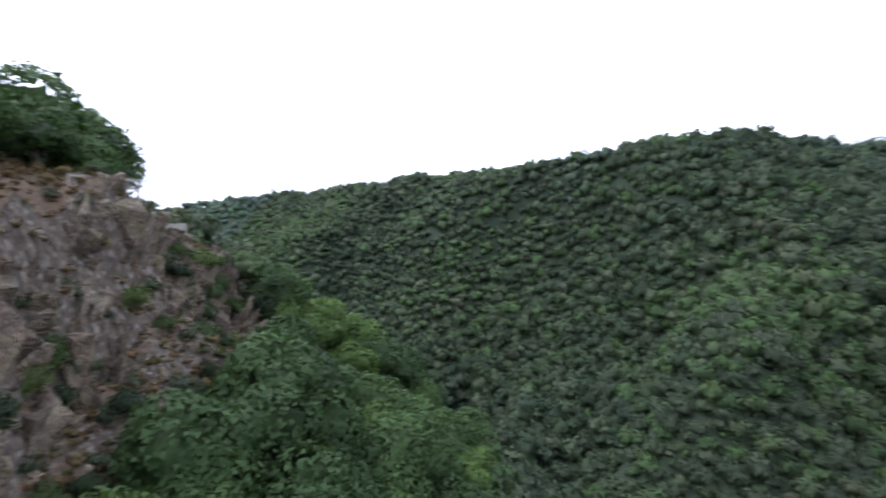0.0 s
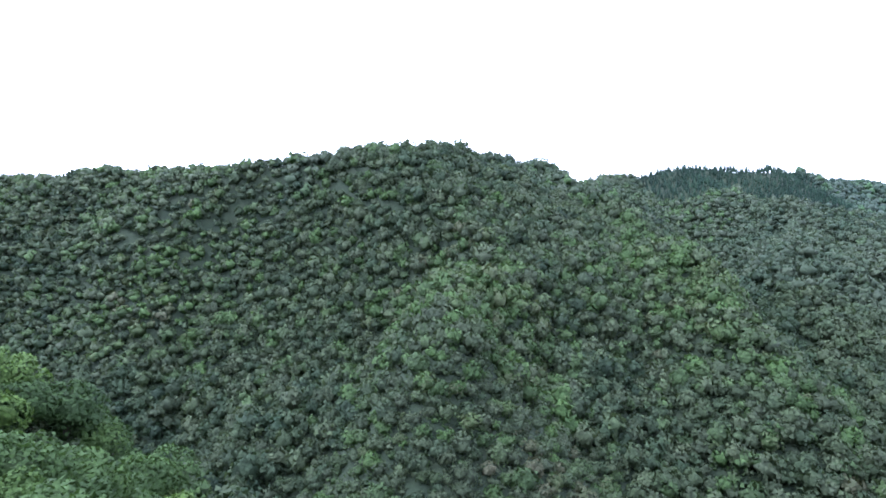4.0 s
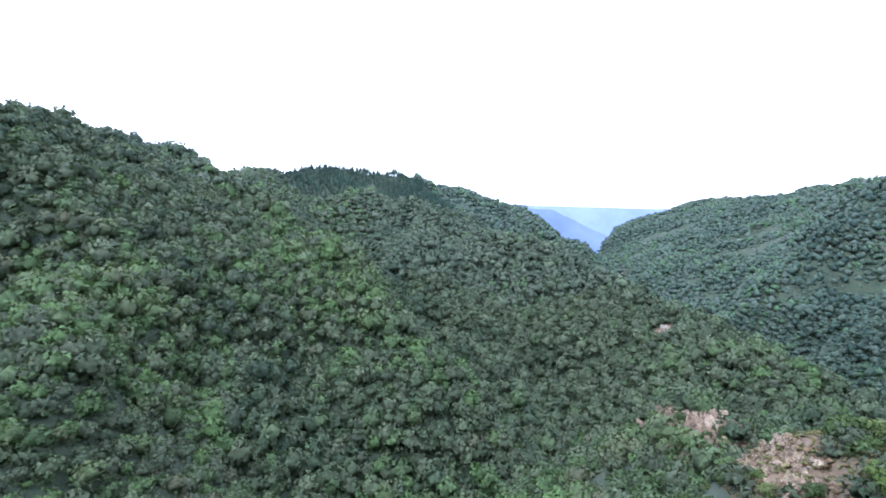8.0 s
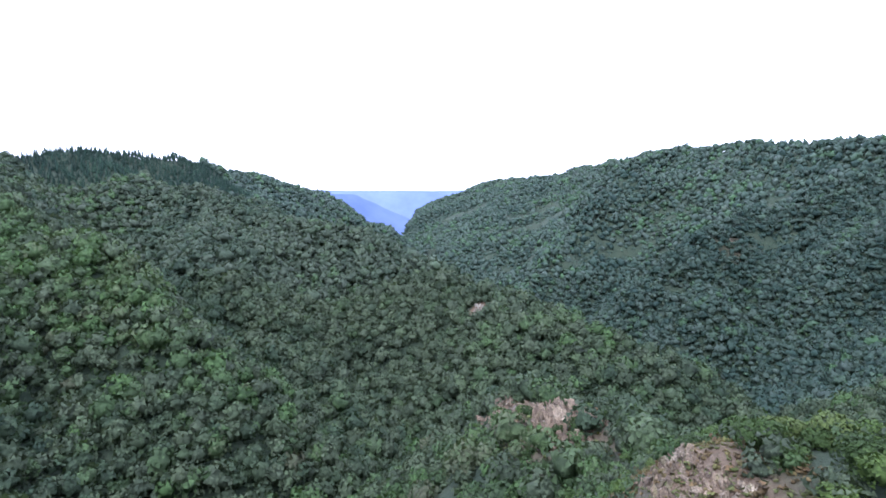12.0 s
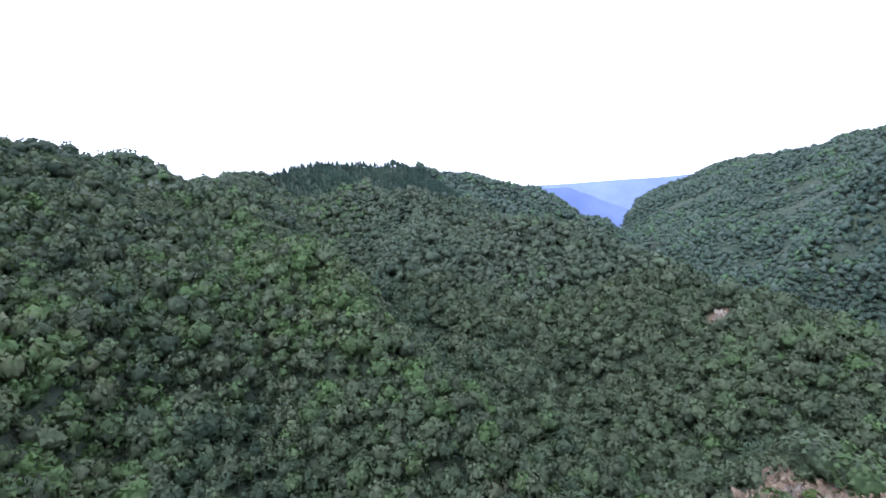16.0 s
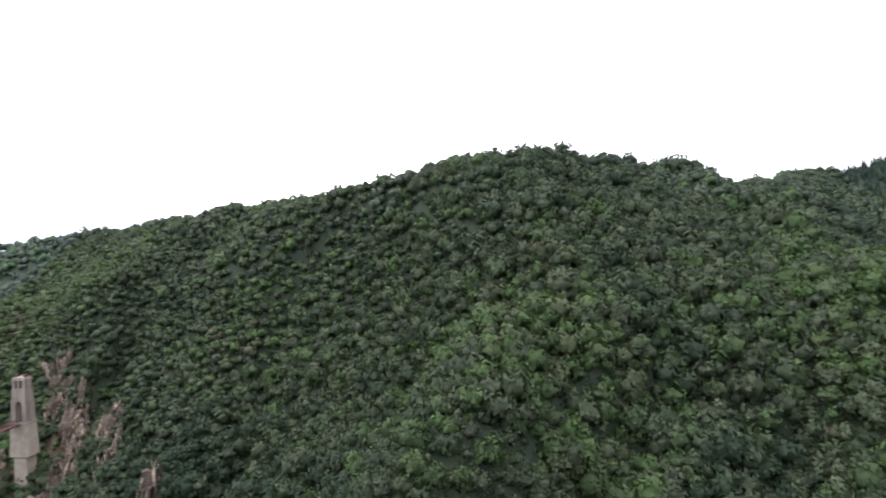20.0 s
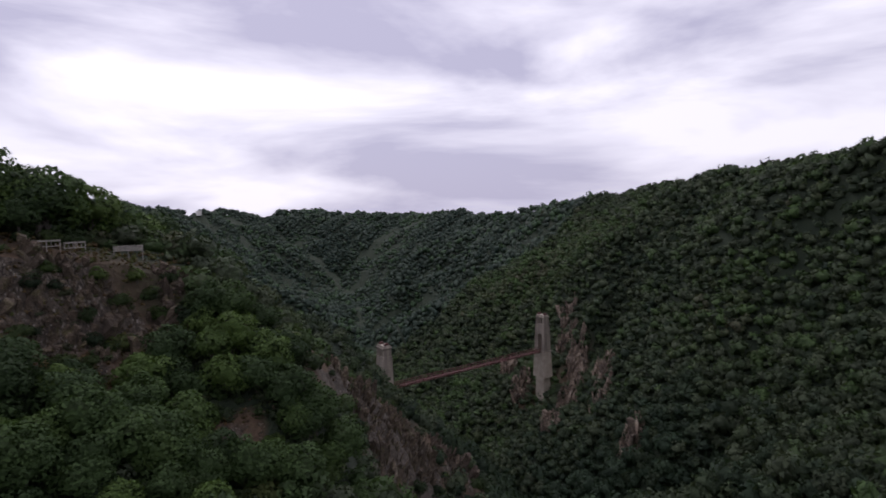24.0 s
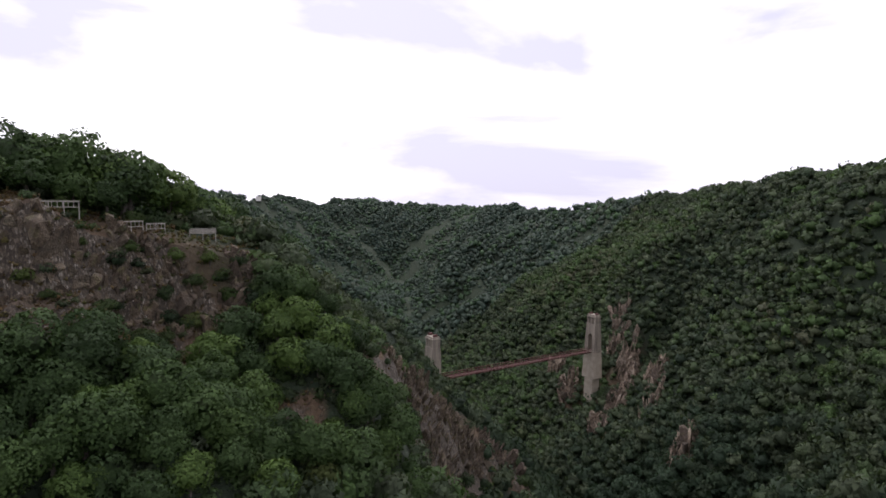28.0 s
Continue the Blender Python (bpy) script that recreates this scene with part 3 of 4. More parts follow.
def build_backdrop():
    """The far plateau beyond the mouth of the valley, its haze painted as a glowing blue."""
    for name, dist, lo, hi, top, dip in (("backdrop", 3300, -35, 45, 88, 0), ("backdrop", 2750, -6, 34, 66, 30)):
        vs, fs = [], []
        az = np.radians(np.linspace(lo, hi, 60))
        for k, a in enumerate(az):
            u = k / 59
            edge = top - dip * (u if name else 0) + 7 * (smooth_noise(np.array([k * 9.0 + dist]), np.array([0.0]), 30, 41)[0] - 0.5)
            edge += 3 * (smooth_noise(np.array([k * 9.0 + dist]), np.array([5.0]), 9, 42)[0] - 0.5)
            if dip:
                edge = min(edge, -118 + 22 * abs(math.degrees(a) - 6.5) + 10 * (smooth_noise(np.array([k * 9.0]), np.array([9.0]), 14, 43)[0] - 0.5))
            for r, z in ((dist - 350, -260), (dist, edge), (dist + 500, edge + 2), (dist + 700, -260)):
                vs.append((-math.sin(a) * r, 130 + math.cos(a) * r, z))
        for k in range(59):
            for j in range(3):
                fs.append((4 * k + j, 4 * k + j + 1, 4 * k + j + 5, 4 * k + j + 4))
        tagged(new(name, mesh_from(name, vs, fs, mat_backdrop_near if dip else mat_backdrop, smooth=True)), "distant wooded plateau, blue with painted haze", "hills", kind="structure")


build_backdrop()


# ---- woods ----
ICO_V = np.array([(0, 0, 1)] + [(math.cos(a) * .894, math.sin(a) * .894, .447) for a in np.arange(5) * 2 * math.pi / 5]
                 + [(math.cos(a) * .894, math.sin(a) * .894, -.447) for a in (np.arange(5) + .5) * 2 * math.pi / 5] + [(0, 0, -1)])
ICO_F = np.array([(0, 1 + i, 1 + (i + 1) % 5) for i in range(5)] + [(1 + i, 6 + i, 1 + (i + 1) % 5) for i in range(5)]
                 + [(6 + i, 6 + (i + 1) % 5, 1 + (i + 1) % 5) for i in range(5)] + [(11, 6 + (i + 1) % 5, 6 + i) for i in range(5)])


def unit(v):
    return v / np.linalg.norm(v, axis=-1, keepdims=True)


def finer(v, f):
    """The same ball with each triangle split in four."""
    v, at, out = [tuple(p) for p in v], {}, []

    def mid(i, j):
        key = (min(i, j), max(i, j))
        if key not in at:
            at[key] = len(v)
            v.append(tuple(unit((np.array(v[i]) + np.array(v[j])) / 2)))
        return at[key]

    for i, j, k in f:
        a, b, c = mid(i, j), mid(j, k), mid(k, i)
        out += [(i, a, c), (a, j, b), (c, b, k), (a, b, c)]
    return np.array(v), np.array(out)


BALL_1 = finer(unit(ICO_V), ICO_F)


def leaf_tris(rng, centres, normals, size):
    """One small bent leaf spray, a triangle, at each place."""
    n = len(centres)
    nrm = unit(normals + rng.normal(0, 0.5, (n, 3)))
    t = unit(np.cross(nrm, rng.normal(0, 1, (n, 3))))
    b = np.cross(nrm, t)
    s = size * rng.uniform(0.55, 1.45, (n, 1))
    v = np.stack([centres + t * s, centres - t * s * .5 + b * s * .8, centres - t * s * .5 - b * s * .8], 1)
    return v.reshape(-1, 3), np.arange(3 * n).reshape(-1, 3)


def crown(rng, lobes, leaves, size, squash=0.8, ball=BALL_1, spread=0.6, core=(0.55, 0.78)):
    """A broadleaf crown about one unit in radius that stands on z = 0: overlapping lobes of leaf sprays over a sunken
    inner mass, and the way that each corner faces."""
    az = rng.uniform(0, 2 * math.pi) + np.arange(lobes) * 2.4 + rng.uniform(-.4, .4, lobes)
    rad = np.sqrt((np.arange(lobes) + rng.uniform(0.1, 0.9, lobes)) / lobes) * spread
    mid = 0.5 * squash
    cz = squash * (0.42 - 0.55 * rad ** 2 / max(spread, .1) + rng.uniform(-.16, .18, lobes))
    c = np.stack([np.cos(az) * rad, np.sin(az) * rad, cz], -1)
    r = rng.uniform(0.26, 0.5, lobes) * (1.25 - 0.35 * spread)
    d = ball[0]
    dc = d @ c.T
    disc = dc ** 2 - (c ** 2).sum(1) + r ** 2
    reach = np.where(disc > 0, dc + np.sqrt(np.maximum(disc, 0)), 0.18)
    k = reach.argmax(1)
    v = d * (reach.max(1) * rng.uniform(*core, len(d)))[:, None]
    n = unit(unit(v - c[k]) + 0.35 * unit(v + 1e-6) + (0, 0, 0.12))
    f = ball[1][(v[ball[1], 2] > (0.0 if leaves < 20 else -0.3) * squash).any(1)]
    # sprays on the outside of the lobes alone
    many = 5 * leaves
    which = rng.integers(0, lobes, many)
    e = unit(rng.normal(0, 1, (many, 3)) + (0, 0, 0.5))
    p = c[which] + e * (r[which] * rng.uniform(0.8, 1.1, many))[:, None]
    inside = (np.linalg.norm(p[:, None] - c[None], axis=2) < 0.86 * r[None]).sum(1) - (np.linalg.norm(p - c[which], axis=1) < 0.86 * r[which])
    best = np.argsort(inside, kind="stable")[:leaves]
    p, e = p[best], e[best]
    lv, lf = leaf_tris(rng, p, e, size)
    own = unit(np.cross(lv[1::3] - lv[0::3], lv[2::3] - lv[0::3]))
    own *= np.where((own * e).sum(1, keepdims=True) < 0, -1, 1)
    ln = np.repeat(unit(0.9 * unit(0.7 * e + 0.6 * unit(p - (0, 0, 0.1))) + 0.5 * own + (0, 0, 0.1)), 3, 0)
    return np.concatenate([v, lv]) + (0, 0, mid), np.concatenate([f, lf + len(v)]), np.concatenate([n, ln])


def conifer(rng, tiers, size):
    """A pointed fir, about one unit wide and three high, of drooping boughs."""
    vs, fs, at = [], [], 0
    for k in range(tiers):
        u = k / tiers
        n = 7
        a0, rr, z0 = rng.uniform(0, 6), 0.55 * (1 - u) + 0.06, 0.5 + 2.5 * u
        for i in range(n):
            a = a0 + i * 2 * math.pi / n + rng.uniform(-.2, .2)
            q = rr * rng.uniform(.75, 1.15)
            vs.append([(0, 0, z0 + .5), (math.cos(a - .4) * q, math.sin(a - .4) * q, z0 - .12), (math.cos(a + .4) * q, math.sin(a + .4) * q, z0 - .12)])
            fs.append((at, at + 1, at + 2))
            at += 3
    v = np.array(vs).reshape(-1, 3)
    return v, np.array(fs), unit(v * (1, 1, 0.25) + (0, 0, 0.05))


def scatter(lo_x, hi_x, lo_y, hi_y, step, seed):
    """Jittered places over a stretch of the plan."""
    rng = np.random.default_rng(seed)
    gx, gy = np.meshgrid(np.arange(lo_x, hi_x, step), np.arange(lo_y, hi_y, step * .87))
    gx[1::2] += step / 2
    x = gx.ravel() + rng.uniform(-.42, .42, gx.size) * step
    y = gy.ravel() + rng.uniform(-.42, .42, gx.size) * step
    return x, y, rng


def wood(name, label, x, y, rng, shapes, radius, tall, material, hue_shift=0.0, stretch=1.1):
    """Many trees joined into one sheet of wood. shapes: crowns to draw from."""
    if not len(x):
        return
    z = ground_height(x, y)
    V, F, H, N, at = [], [], [], [], 0
    pick = rng.integers(0, len(shapes), len(x))
    yaw = rng.uniform(0, 2 * math.pi, len(x))
    rad = radius * np.clip(rng.lognormal(-0.02, 0.22, len(x)), 0.6, 1.5) * (1 - 0.6 * blob(x, y, -150, -14, 75, 34, 40))
    up = tall * rng.uniform(0.65, 1.3, len(x))
    # stands of one kind: fresh green flanks, a grey-green spur; gully and gorge darkened as painted shade
    stand = 0.34 * blob(x, y, -200, 322, 120, 30, -8) + 0.55 * blob(x, y, -185, 205, 75, 42, 20) + 0.4 * blob(x, y, -15, 222, 45, 40) + 0.1 * blob(x, y, -70, 215, 60, 45, 60) - 0.4 * blob(x, y, -160, 372, 105, 22, -38) + 0.2 * blob(x, y, -100, 290, 70, 40, 60)
    stand = stand + 0.35 * blob(x, y, -510, -150, 190, 55, 80) - 0.5 * blob(x, y, -230, 50, 170, 95, 40) - 0.3 * blob(x, y, -130, 250, 60, 45, 60)
    stand = stand + 0.45 * (smooth_noise(x, y, 48, 51) - 0.5) + 0.35 * (smooth_noise(x, y, 130, 52) - 0.5)
    mixed = 1 - 0.5 * blob(x, y, -110, 440, 220, 110, 150)
    hue = np.clip(0.48 + mixed * (rng.beta(2.0, 2.2, len(x)) - 0.48 + stand) + hue_shift, -0.15, 1)
    for s, (v, f, nv) in enumerate(shapes):
        k = np.flatnonzero(pick == s)
        if not len(k):
            continue
        c, sn = np.cos(yaw[k])[:, None], np.sin(yaw[k])[:, None]
        px = (v[:, 0] * c - v[:, 1] * sn) * rad[k, None] + x[k, None]
        py = (v[:, 0] * sn + v[:, 1] * c) * rad[k, None] + y[k, None]
        pz = v[:, 2] * (rad[k, None] * stretch) + z[k, None] + up[k, None]
        V.append(np.stack([px, py, pz], -1).reshape(-1, 3))
        F.append((f[None] + (np.arange(len(k)) * len(v))[:, None, None] + at).reshape(-1, 3))
        H.append(np.repeat(hue[k], len(v)))
        N.append(np.stack([nv[:, 0] * c - nv[:, 1] * sn, nv[:, 0] * sn + nv[:, 1] * c, np.broadcast_to(nv[:, 2], (len(k), len(v)))], -1).reshape(-1, 3))
        at += len(k) * len(v)
    me = mesh_from(name, np.concatenate(V), np.concatenate(F), material, smooth=True, hue=np.concatenate(H), facing=np.concatenate(N))
    tagged(new(name, me), label, "trees", kind="stuff")


HUB = (5.0, 120.0)
shape_rng = np.random.default_rng(11)
ICO = (unit(ICO_V), ICO_F)
CLOSE = [crown(shape_rng, 11, 175, 0.12, 0.9) for _ in range(8)]
MID = [crown(shape_rng, 9, 100, 0.145, 0.9, ball=ICO, core=(0.74, 0.94)) for _ in range(12)]
FAR = [crown(shape_rng, 6, 32, 0.2, 0.9, ball=ICO, core=(0.78, 0.98)) for _ in range(10)]
DISTANT = [crown(shape_rng, 4, 8, 0.28, 0.85, ball=ICO, spread=0.45, core=(0.9, 1.05)) for _ in range(8)]
BACK = [crown(shape_rng, 4, 4, 0.2, ball=ICO, spread=0.45, core=(0.8, 1.0)) for _ in range(4)]
UNDER = [crown(shape_rng, 3, 10, 0.24, ball=ICO, spread=0.35) for _ in range(6)]
BRUSH_NEAR = [crown(shape_rng, 8, 150, 0.12, core=(0.45, 0.65)) for _ in range(5)]
BRUSH = [crown(shape_rng, 6, 28, 0.17, ball=ICO) for _ in range(6)]
FIRS = [conifer(shape_rng, 6, 1) for _ in range(5)]

# a coarse height table for sight lines over the country
TABLE_X, TABLE_Y, TABLE_STEP = -1700.0, -1700.0, 12.0
table = ground_height(*[c.ravel() for c in np.meshgrid(TABLE_X + TABLE_STEP * np.arange(260), TABLE_Y + TABLE_STEP * np.arange(340))]).reshape(340, 260)


def table_height(x, y):
    i = np.clip(((x - TABLE_X) / TABLE_STEP), 0, 258.999)
    j = np.clip(((y - TABLE_Y) / TABLE_STEP), 0, 338.999)
    i0, j0 = i.astype(int), j.astype(int)
    u, v = i - i0, j - j0
    return (table[j0, i0] * (1 - u) + table[j0, i0 + 1] * u) * (1 - v) + (table[j0 + 1, i0] * (1 - u) + table[j0 + 1, i0 + 1] * u) * v


LOOKOUTS = [(25, 77, -36), (0, 97, -38), (-8, 143, -36)]


def in_sight(x, y):
    """Which trees can be seen from over the near slope; the back slopes carry coarser woods."""
    z = table_height(x, y) + 13
    seen = np.hypot(x - 15, y - 110) < 110
    for ex, ey, ez in LOOKOUTS:
        clear = np.ones(len(x), bool)
        d = np.hypot(x - ex, y - ey)
        for u in np.linspace(0.12, 1, 45)[:-1]:
            clear &= (table_height(ex + (x - ex) * u, ey + (y - ey) * u) < ez + (z - ez) * u + 4.0) | (d * (1 - u) < 14)
        seen |= clear
    return seen


def steepness(x, y):
    return np.hypot(table_height(x + 6, y) - table_height(x - 6, y), table_height(x, y + 6) - table_height(x, y - 6)) / 12


def in_view(x, y):
    """The stretches of country that the walk looks over."""
    a = np.degrees(np.arctan2(-(x - HUB[0]), y - HUB[1]))
    d = np.hypot(x - HUB[0], y - HUB[1])
    return (a > np.where(d < 200, -80, -48)) | (a < -172) | (d < 125)


def wooded(x, y, rng):
    cliff_path = (x > -58) & (x < 25) & (y > 33.5) & (y < 47.5)
    viewpoint = (x > -56) & (x < -18) & (y > 35) & (y < 47)
    meadow = np.hypot(x - FARM[0], y - FARM[1]) < 45
    return ~meadow & (bareness(x, y) < rng.uniform(0.1, 0.38, len(x))) & ~(cliff_path & (rng.random(len(x)) < 0.93)) & ~viewpoint


def is_pine(x, y):
    return (blob(x, y, -372, 640, 165, 120, 20) > 0.2) & (ground_height(x, y) > -24)


def is_close_stand(x, y):
    """The slopes nearest to the walk, where each plant is a thing."""
    under_cliff = (x > -72) & (x < 22) & (y > 47) & (y < 80)
    spur = (x > -4) & (x < 44) & (y > 142) & (y < 194)
    return under_cliff | spur


def zone(lo, hi, step, seed, share=0.74):
    """Tree places in a ring round the walk: as many on each slope as its true surface holds; seen and unseen ones apart."""
    x, y, rng = scatter(HUB[0] - hi, HUB[0] + hi, HUB[1] - hi, HUB[1] + hi, step * .84, seed)
    d = np.hypot(x - HUB[0], y - HUB[1])
    keep = (d >= lo) & (d < hi) & in_view(x, y)
    x, y = x[keep], y[keep]
    keep = wooded(x, y, rng) & (rng.random(len(x)) < share * np.sqrt(1 + steepness(x, y) ** 2))
    x, y = x[keep], y[keep]
    s = in_sight(x, y)
    hidden = (~s) & (rng.random(len(x)) < 0.1)
    return x[s], y[s], rng, x[hidden], y[hidden]


def beyond_river(x, y):
    """The east bank of the river, past the end of the wooded spur."""
    return (y > 330) & (x > 95 - 0.36 * (y - 420)) & (x > -0.22 * (y - 330) - 60)


unseen = []
x, y, rng, hx, hy = zone(0, 165, 5.8, 105, 0.95)
k = ~is_close_stand(x, y)
wood("scrub_wood", "close scrub and low oaks on the near gorge slopes", x[k], y[k], rng, CLOSE, 3.6, -0.9, mat_oak, 0.06)
unseen.append((hx, hy, 7.0))
x, y, rng, hx, hy = zone(165, 330, 4.9, 101, 0.8)
wood("oak_wood", "dense broadleaf wood in many dull greens on the facing slopes", x, y, rng, MID, 4.3, -0.6, mat_oak, 0.0, 1.32)
unseen.append((hx, hy, 7.5))
x, y, rng, hx, hy = zone(160, 330, 5.4, 111, 0.8)
wood("undergrowth", "dark undergrowth between the oaks", x, y, rng, UNDER, 3.0, -0.6, mat_oak, -0.08)
x, y, rng, hx, hy = zone(0, 160, 3.9, 113, 0.85)
near = np.hypot(x - 15, y - 165) < 48
near |= (x > -75) & (x < 30) & (y > 40) & (y < 95)
wood("undergrowth", "low leafy brush between the near bushes", x[~near], y[~near], rng, BRUSH, 2.1, -0.8, mat_oak, 0.0)
wood("undergrowth", "fresh leafy brush close to the open ledges", x[near], y[near], rng, BRUSH_NEAR, 1.8, -0.7, mat_oak, 0.2)
x, y, rng, hx, hy = zone(330, 640, 5.1, 102, 0.78)
p, e = is_pine(x, y), beyond_river(x, y)
up = y < 150
wood("oak_wood", "dense broadleaf wood in many dull greens on the pine hill", x[~p & ~e & ~up], y[~p & ~e & ~up], rng, FAR, 4.2, 0.0, mat_oak_mid_haze, 0.0, 1.28)
wood("oak_wood", "dense fresh green broadleaf wood round the far tower", x[~p & ~e & up], y[~p & ~e & up], rng, FAR, 4.2, 0.0, mat_oak, 0.12, 1.28)
# east bank: haze and shade painted by the bluer palette and darker hue
wood("oak_wood", "broadleaf wood across the river, bluer and darker as painted haze and shade", x[~p & e], y[~p & e], rng, FAR, 4.2, 0.0, mat_oak_far_haze, -0.1, 1.28)
unseen.append((hx, hy, 9.5))
x, y, rng, hx, hy = zone(330, 560, 7.5, 112)
p = is_pine(x, y)
wood("undergrowth", "dark undergrowth on the hillsides", x[~p], y[~p], rng, UNDER, 3.8, -0.6, mat_oak_mid_haze, -0.08)
x, y, rng, hx, hy = zone(640, 1500, 7.0, 103, 0.92)
p = is_pine(x, y)
down = y > 400
# the blue of these far woods is haze put into the leaf colour
wood("oak_wood", "distant broadleaf wood down the valley, blued by painted haze", x[~p & down], y[~p & down], rng, DISTANT, 5.3, -2.6, mat_oak_far_haze, 0.0, 1.2)
wood("oak_wood", "distant broadleaf wood up the gorge, blued by painted haze", x[~p & ~down], y[~p & ~down], rng, DISTANT, 5.3, -2.6, mat_oak_far_haze, 0.05, 1.2)
unseen.append((hx, hy, 13.0))
for hx, hy, r in unseen:
    p = is_pine(hx, hy)
    hx, hy = hx[~p], hy[~p]
    wood("oak_wood", "broadleaf wood on the slopes that face away", hx, hy, rng, BACK, 1.15 * r, -1.0, mat_oak_mid_haze, 0.0, 1.0)
x, y, rng = scatter(-560, -190, 480, 800, 3.7, 106)
p = is_pine(x, y)
wood("fir_plantation", "dark blue-green fir plantation on the hilltop", x[p], y[p], rng, FIRS, 2.3, -1.2, mat_pine, 0.0, 1.0)
x, y, rng, hx, hy = zone(1500, 2300, 18.0, 104)
wood("oak_wood", "far broadleaf wood on the plateau edges", x, y, rng, DISTANT, 13.0, -4.0, mat_oak_far_haze, 0.0, 1.0)


# near trees and bushes, each one a thing with trunk and crown
def tube(path, radii, sides=6):
    """A tapered round limb along a path."""
    path = [Vector(p) for p in path]
    vs, fs = [], []
    for i, p in enumerate(path):
        d = (path[min(i + 1, len(path) - 1)] - path[max(i - 1, 0)]).normalized()
        a = d.orthogonal().normalized()
        b = d.cross(a)
        for k in range(sides):
            t = 2 * math.pi * k / sides
            vs.append(p + (a * math.cos(t) + b * math.sin(t)) * radii[i])
    for i in range(len(path) - 1):
        for k in range(sides):
            m = (k + 1) % sides
            fs.append((i * sides + k, i * sides + m, (i + 1) * sides + m, (i + 1) * sides + k))
    return vs, fs


def join_tubes(tubes):
    vs, fs, at = [], [], 0
    for v, f in tubes:
        vs += [tuple(p) for p in v]
        fs += [tuple(i + at for i in q) for q in f]
        at += len(v)
    return vs, fs


def tree_model(seed, bush=False, fresh=False):
    """Meshes of a trunk with limbs and of a leafy crown, for a tree about one unit in radius."""
    rng = np.random.default_rng(seed)
    h = 0.55 if bush else 1.15
    tubes = []
    stems = 4 if bush else 1
    for s in range(stems):
        lean = rng.uniform(-.18, .18, 2) * (2.2 if bush else 1)
        tubes.append(tube([(lean[0] * .2, lean[1] * .2, -0.35), (lean[0] * .5, lean[1] * .5, h * .45), (lean[0], lean[1], h)],
                          [.05, .04, .022] if bush else [.1, .075, .045], 5))
        for k in range(2 if bush else 6):
            a = rng.uniform(0, 2 * math.pi)
            q = rng.uniform(.35, .62)
            z0 = h * rng.uniform(.5, 1)
            tubes.append(tube([(lean[0] * .7, lean[1] * .7, z0), (math.cos(a) * q * .5, math.sin(a) * q * .5, z0 + .22), (math.cos(a) * q, math.sin(a) * q, z0 + .5)],
                              [.03, .02, .01], 4))
    tv, tf = join_tubes(tubes)
    cv, cf, cn = crown(rng, 13 if bush else 20, 900 if bush else 1900, 0.075 if bush else 0.06, 1.05 if bush else 1.3, BALL_1, 0.7)
    cv[:, 2] += -0.1 if bush else h * .45
    return mesh_from("trunk", tv, tf, mat_bark), mesh_from("crown", cv, cf, (mat_fresh if fresh else mat_bush) if bush else mat_oak_near, smooth=True, facing=cn)


TREES = [tree_model(200 + k) for k in range(7)]
BUSHES = [tree_model(300 + k, True) for k in range(7)]
FRESH_BUSHES = [tree_model(320 + k, True, True) for k in range(5)]


def plant(name, model, x, y, radius, turn, label, category, group, sink=0.0):
    ob = new(name)
    z = float(ground_height(np.array([x]), np.array([y]))[0])
    ob.matrix_basis = pose(x, y, z - sink, 0, 0, turn) @ Matrix.Scale(radius, 4)
    for part_name, me in zip(("trunk", "crown"), model):
        p = new(part_name, me)
        p.parent = ob
    return tagged(ob, label, category, group)


x, y, rng, hx, hy = zone(0, 150, 5.0, 107)
k = is_close_stand(x, y)
near_rng = random.Random(5)
for xi, yi in zip(x[k], y[k]):
    big = near_rng.random() < (0.62 if yi < 100 else 0.0)
    turn = near_rng.uniform(0, 360)
    if big:
        plant("oak_tree", near_rng.choice(TREES), xi, yi, near_rng.uniform(3.2, 5.0), turn, "low leafy green oak on the steep gorge slope", "tree", "trees on the near slopes", 2.0)
    elif yi < 140:
        r = near_rng.uniform(2.0, 3.6)
        if near_rng.random() < 0.42:
            plant("bush", near_rng.choice(FRESH_BUSHES), xi, yi, r, turn, "fresh yellow-green scrub bush on the steep slope", "bush", "bushes on the near slopes", r * .15)
        else:
            plant("bush", near_rng.choice(BUSHES), xi, yi, r, turn, "rounded dark green scrub bush on the steep slope", "bush", "bushes on the near slopes", r * .15)
    else:
        r = near_rng.uniform(1.6, 2.7) if xi > 20 else near_rng.uniform(0.9, 1.5)
        plant("bush", near_rng.choice(FRESH_BUSHES), xi, yi, r, turn, "fresh yellow-green bush on the open spur", "bush", "bushes on the spur", r * .2)
# tall oaks on the cliff top behind the railings
x, y, rng = scatter(-80, 60, -20, 42, 6.2, 108)
k = (y < np.minimum(69 - 0.525 * (25 - x), np.where(x < -22, 37, 30))) & (ground_height(x, y) > -60)
for xi, yi in zip(x[k], y[k]):
    plant("oak_tree", near_rng.choice(TREES), xi, yi, near_rng.uniform(5.8, 7.4) * (1.0 if xi < -22 else 0.85), near_rng.uniform(0, 360), "tall leafy oak on the cliff top", "tree", "trees on the cliff top", 1.5)
for xi, yi, r in ((-24, 39.6, 3.4), (-29.5, 38.8, 3.7), (-18, 38.2, 3.9), (-34.5, 38.0, 3.4)):
    plant("oak_tree", near_rng.choice(TREES), xi, yi, r, near_rng.uniform(0, 360), "dark leafy oak close behind the railing", "tree", "trees on the cliff top", 1.0)
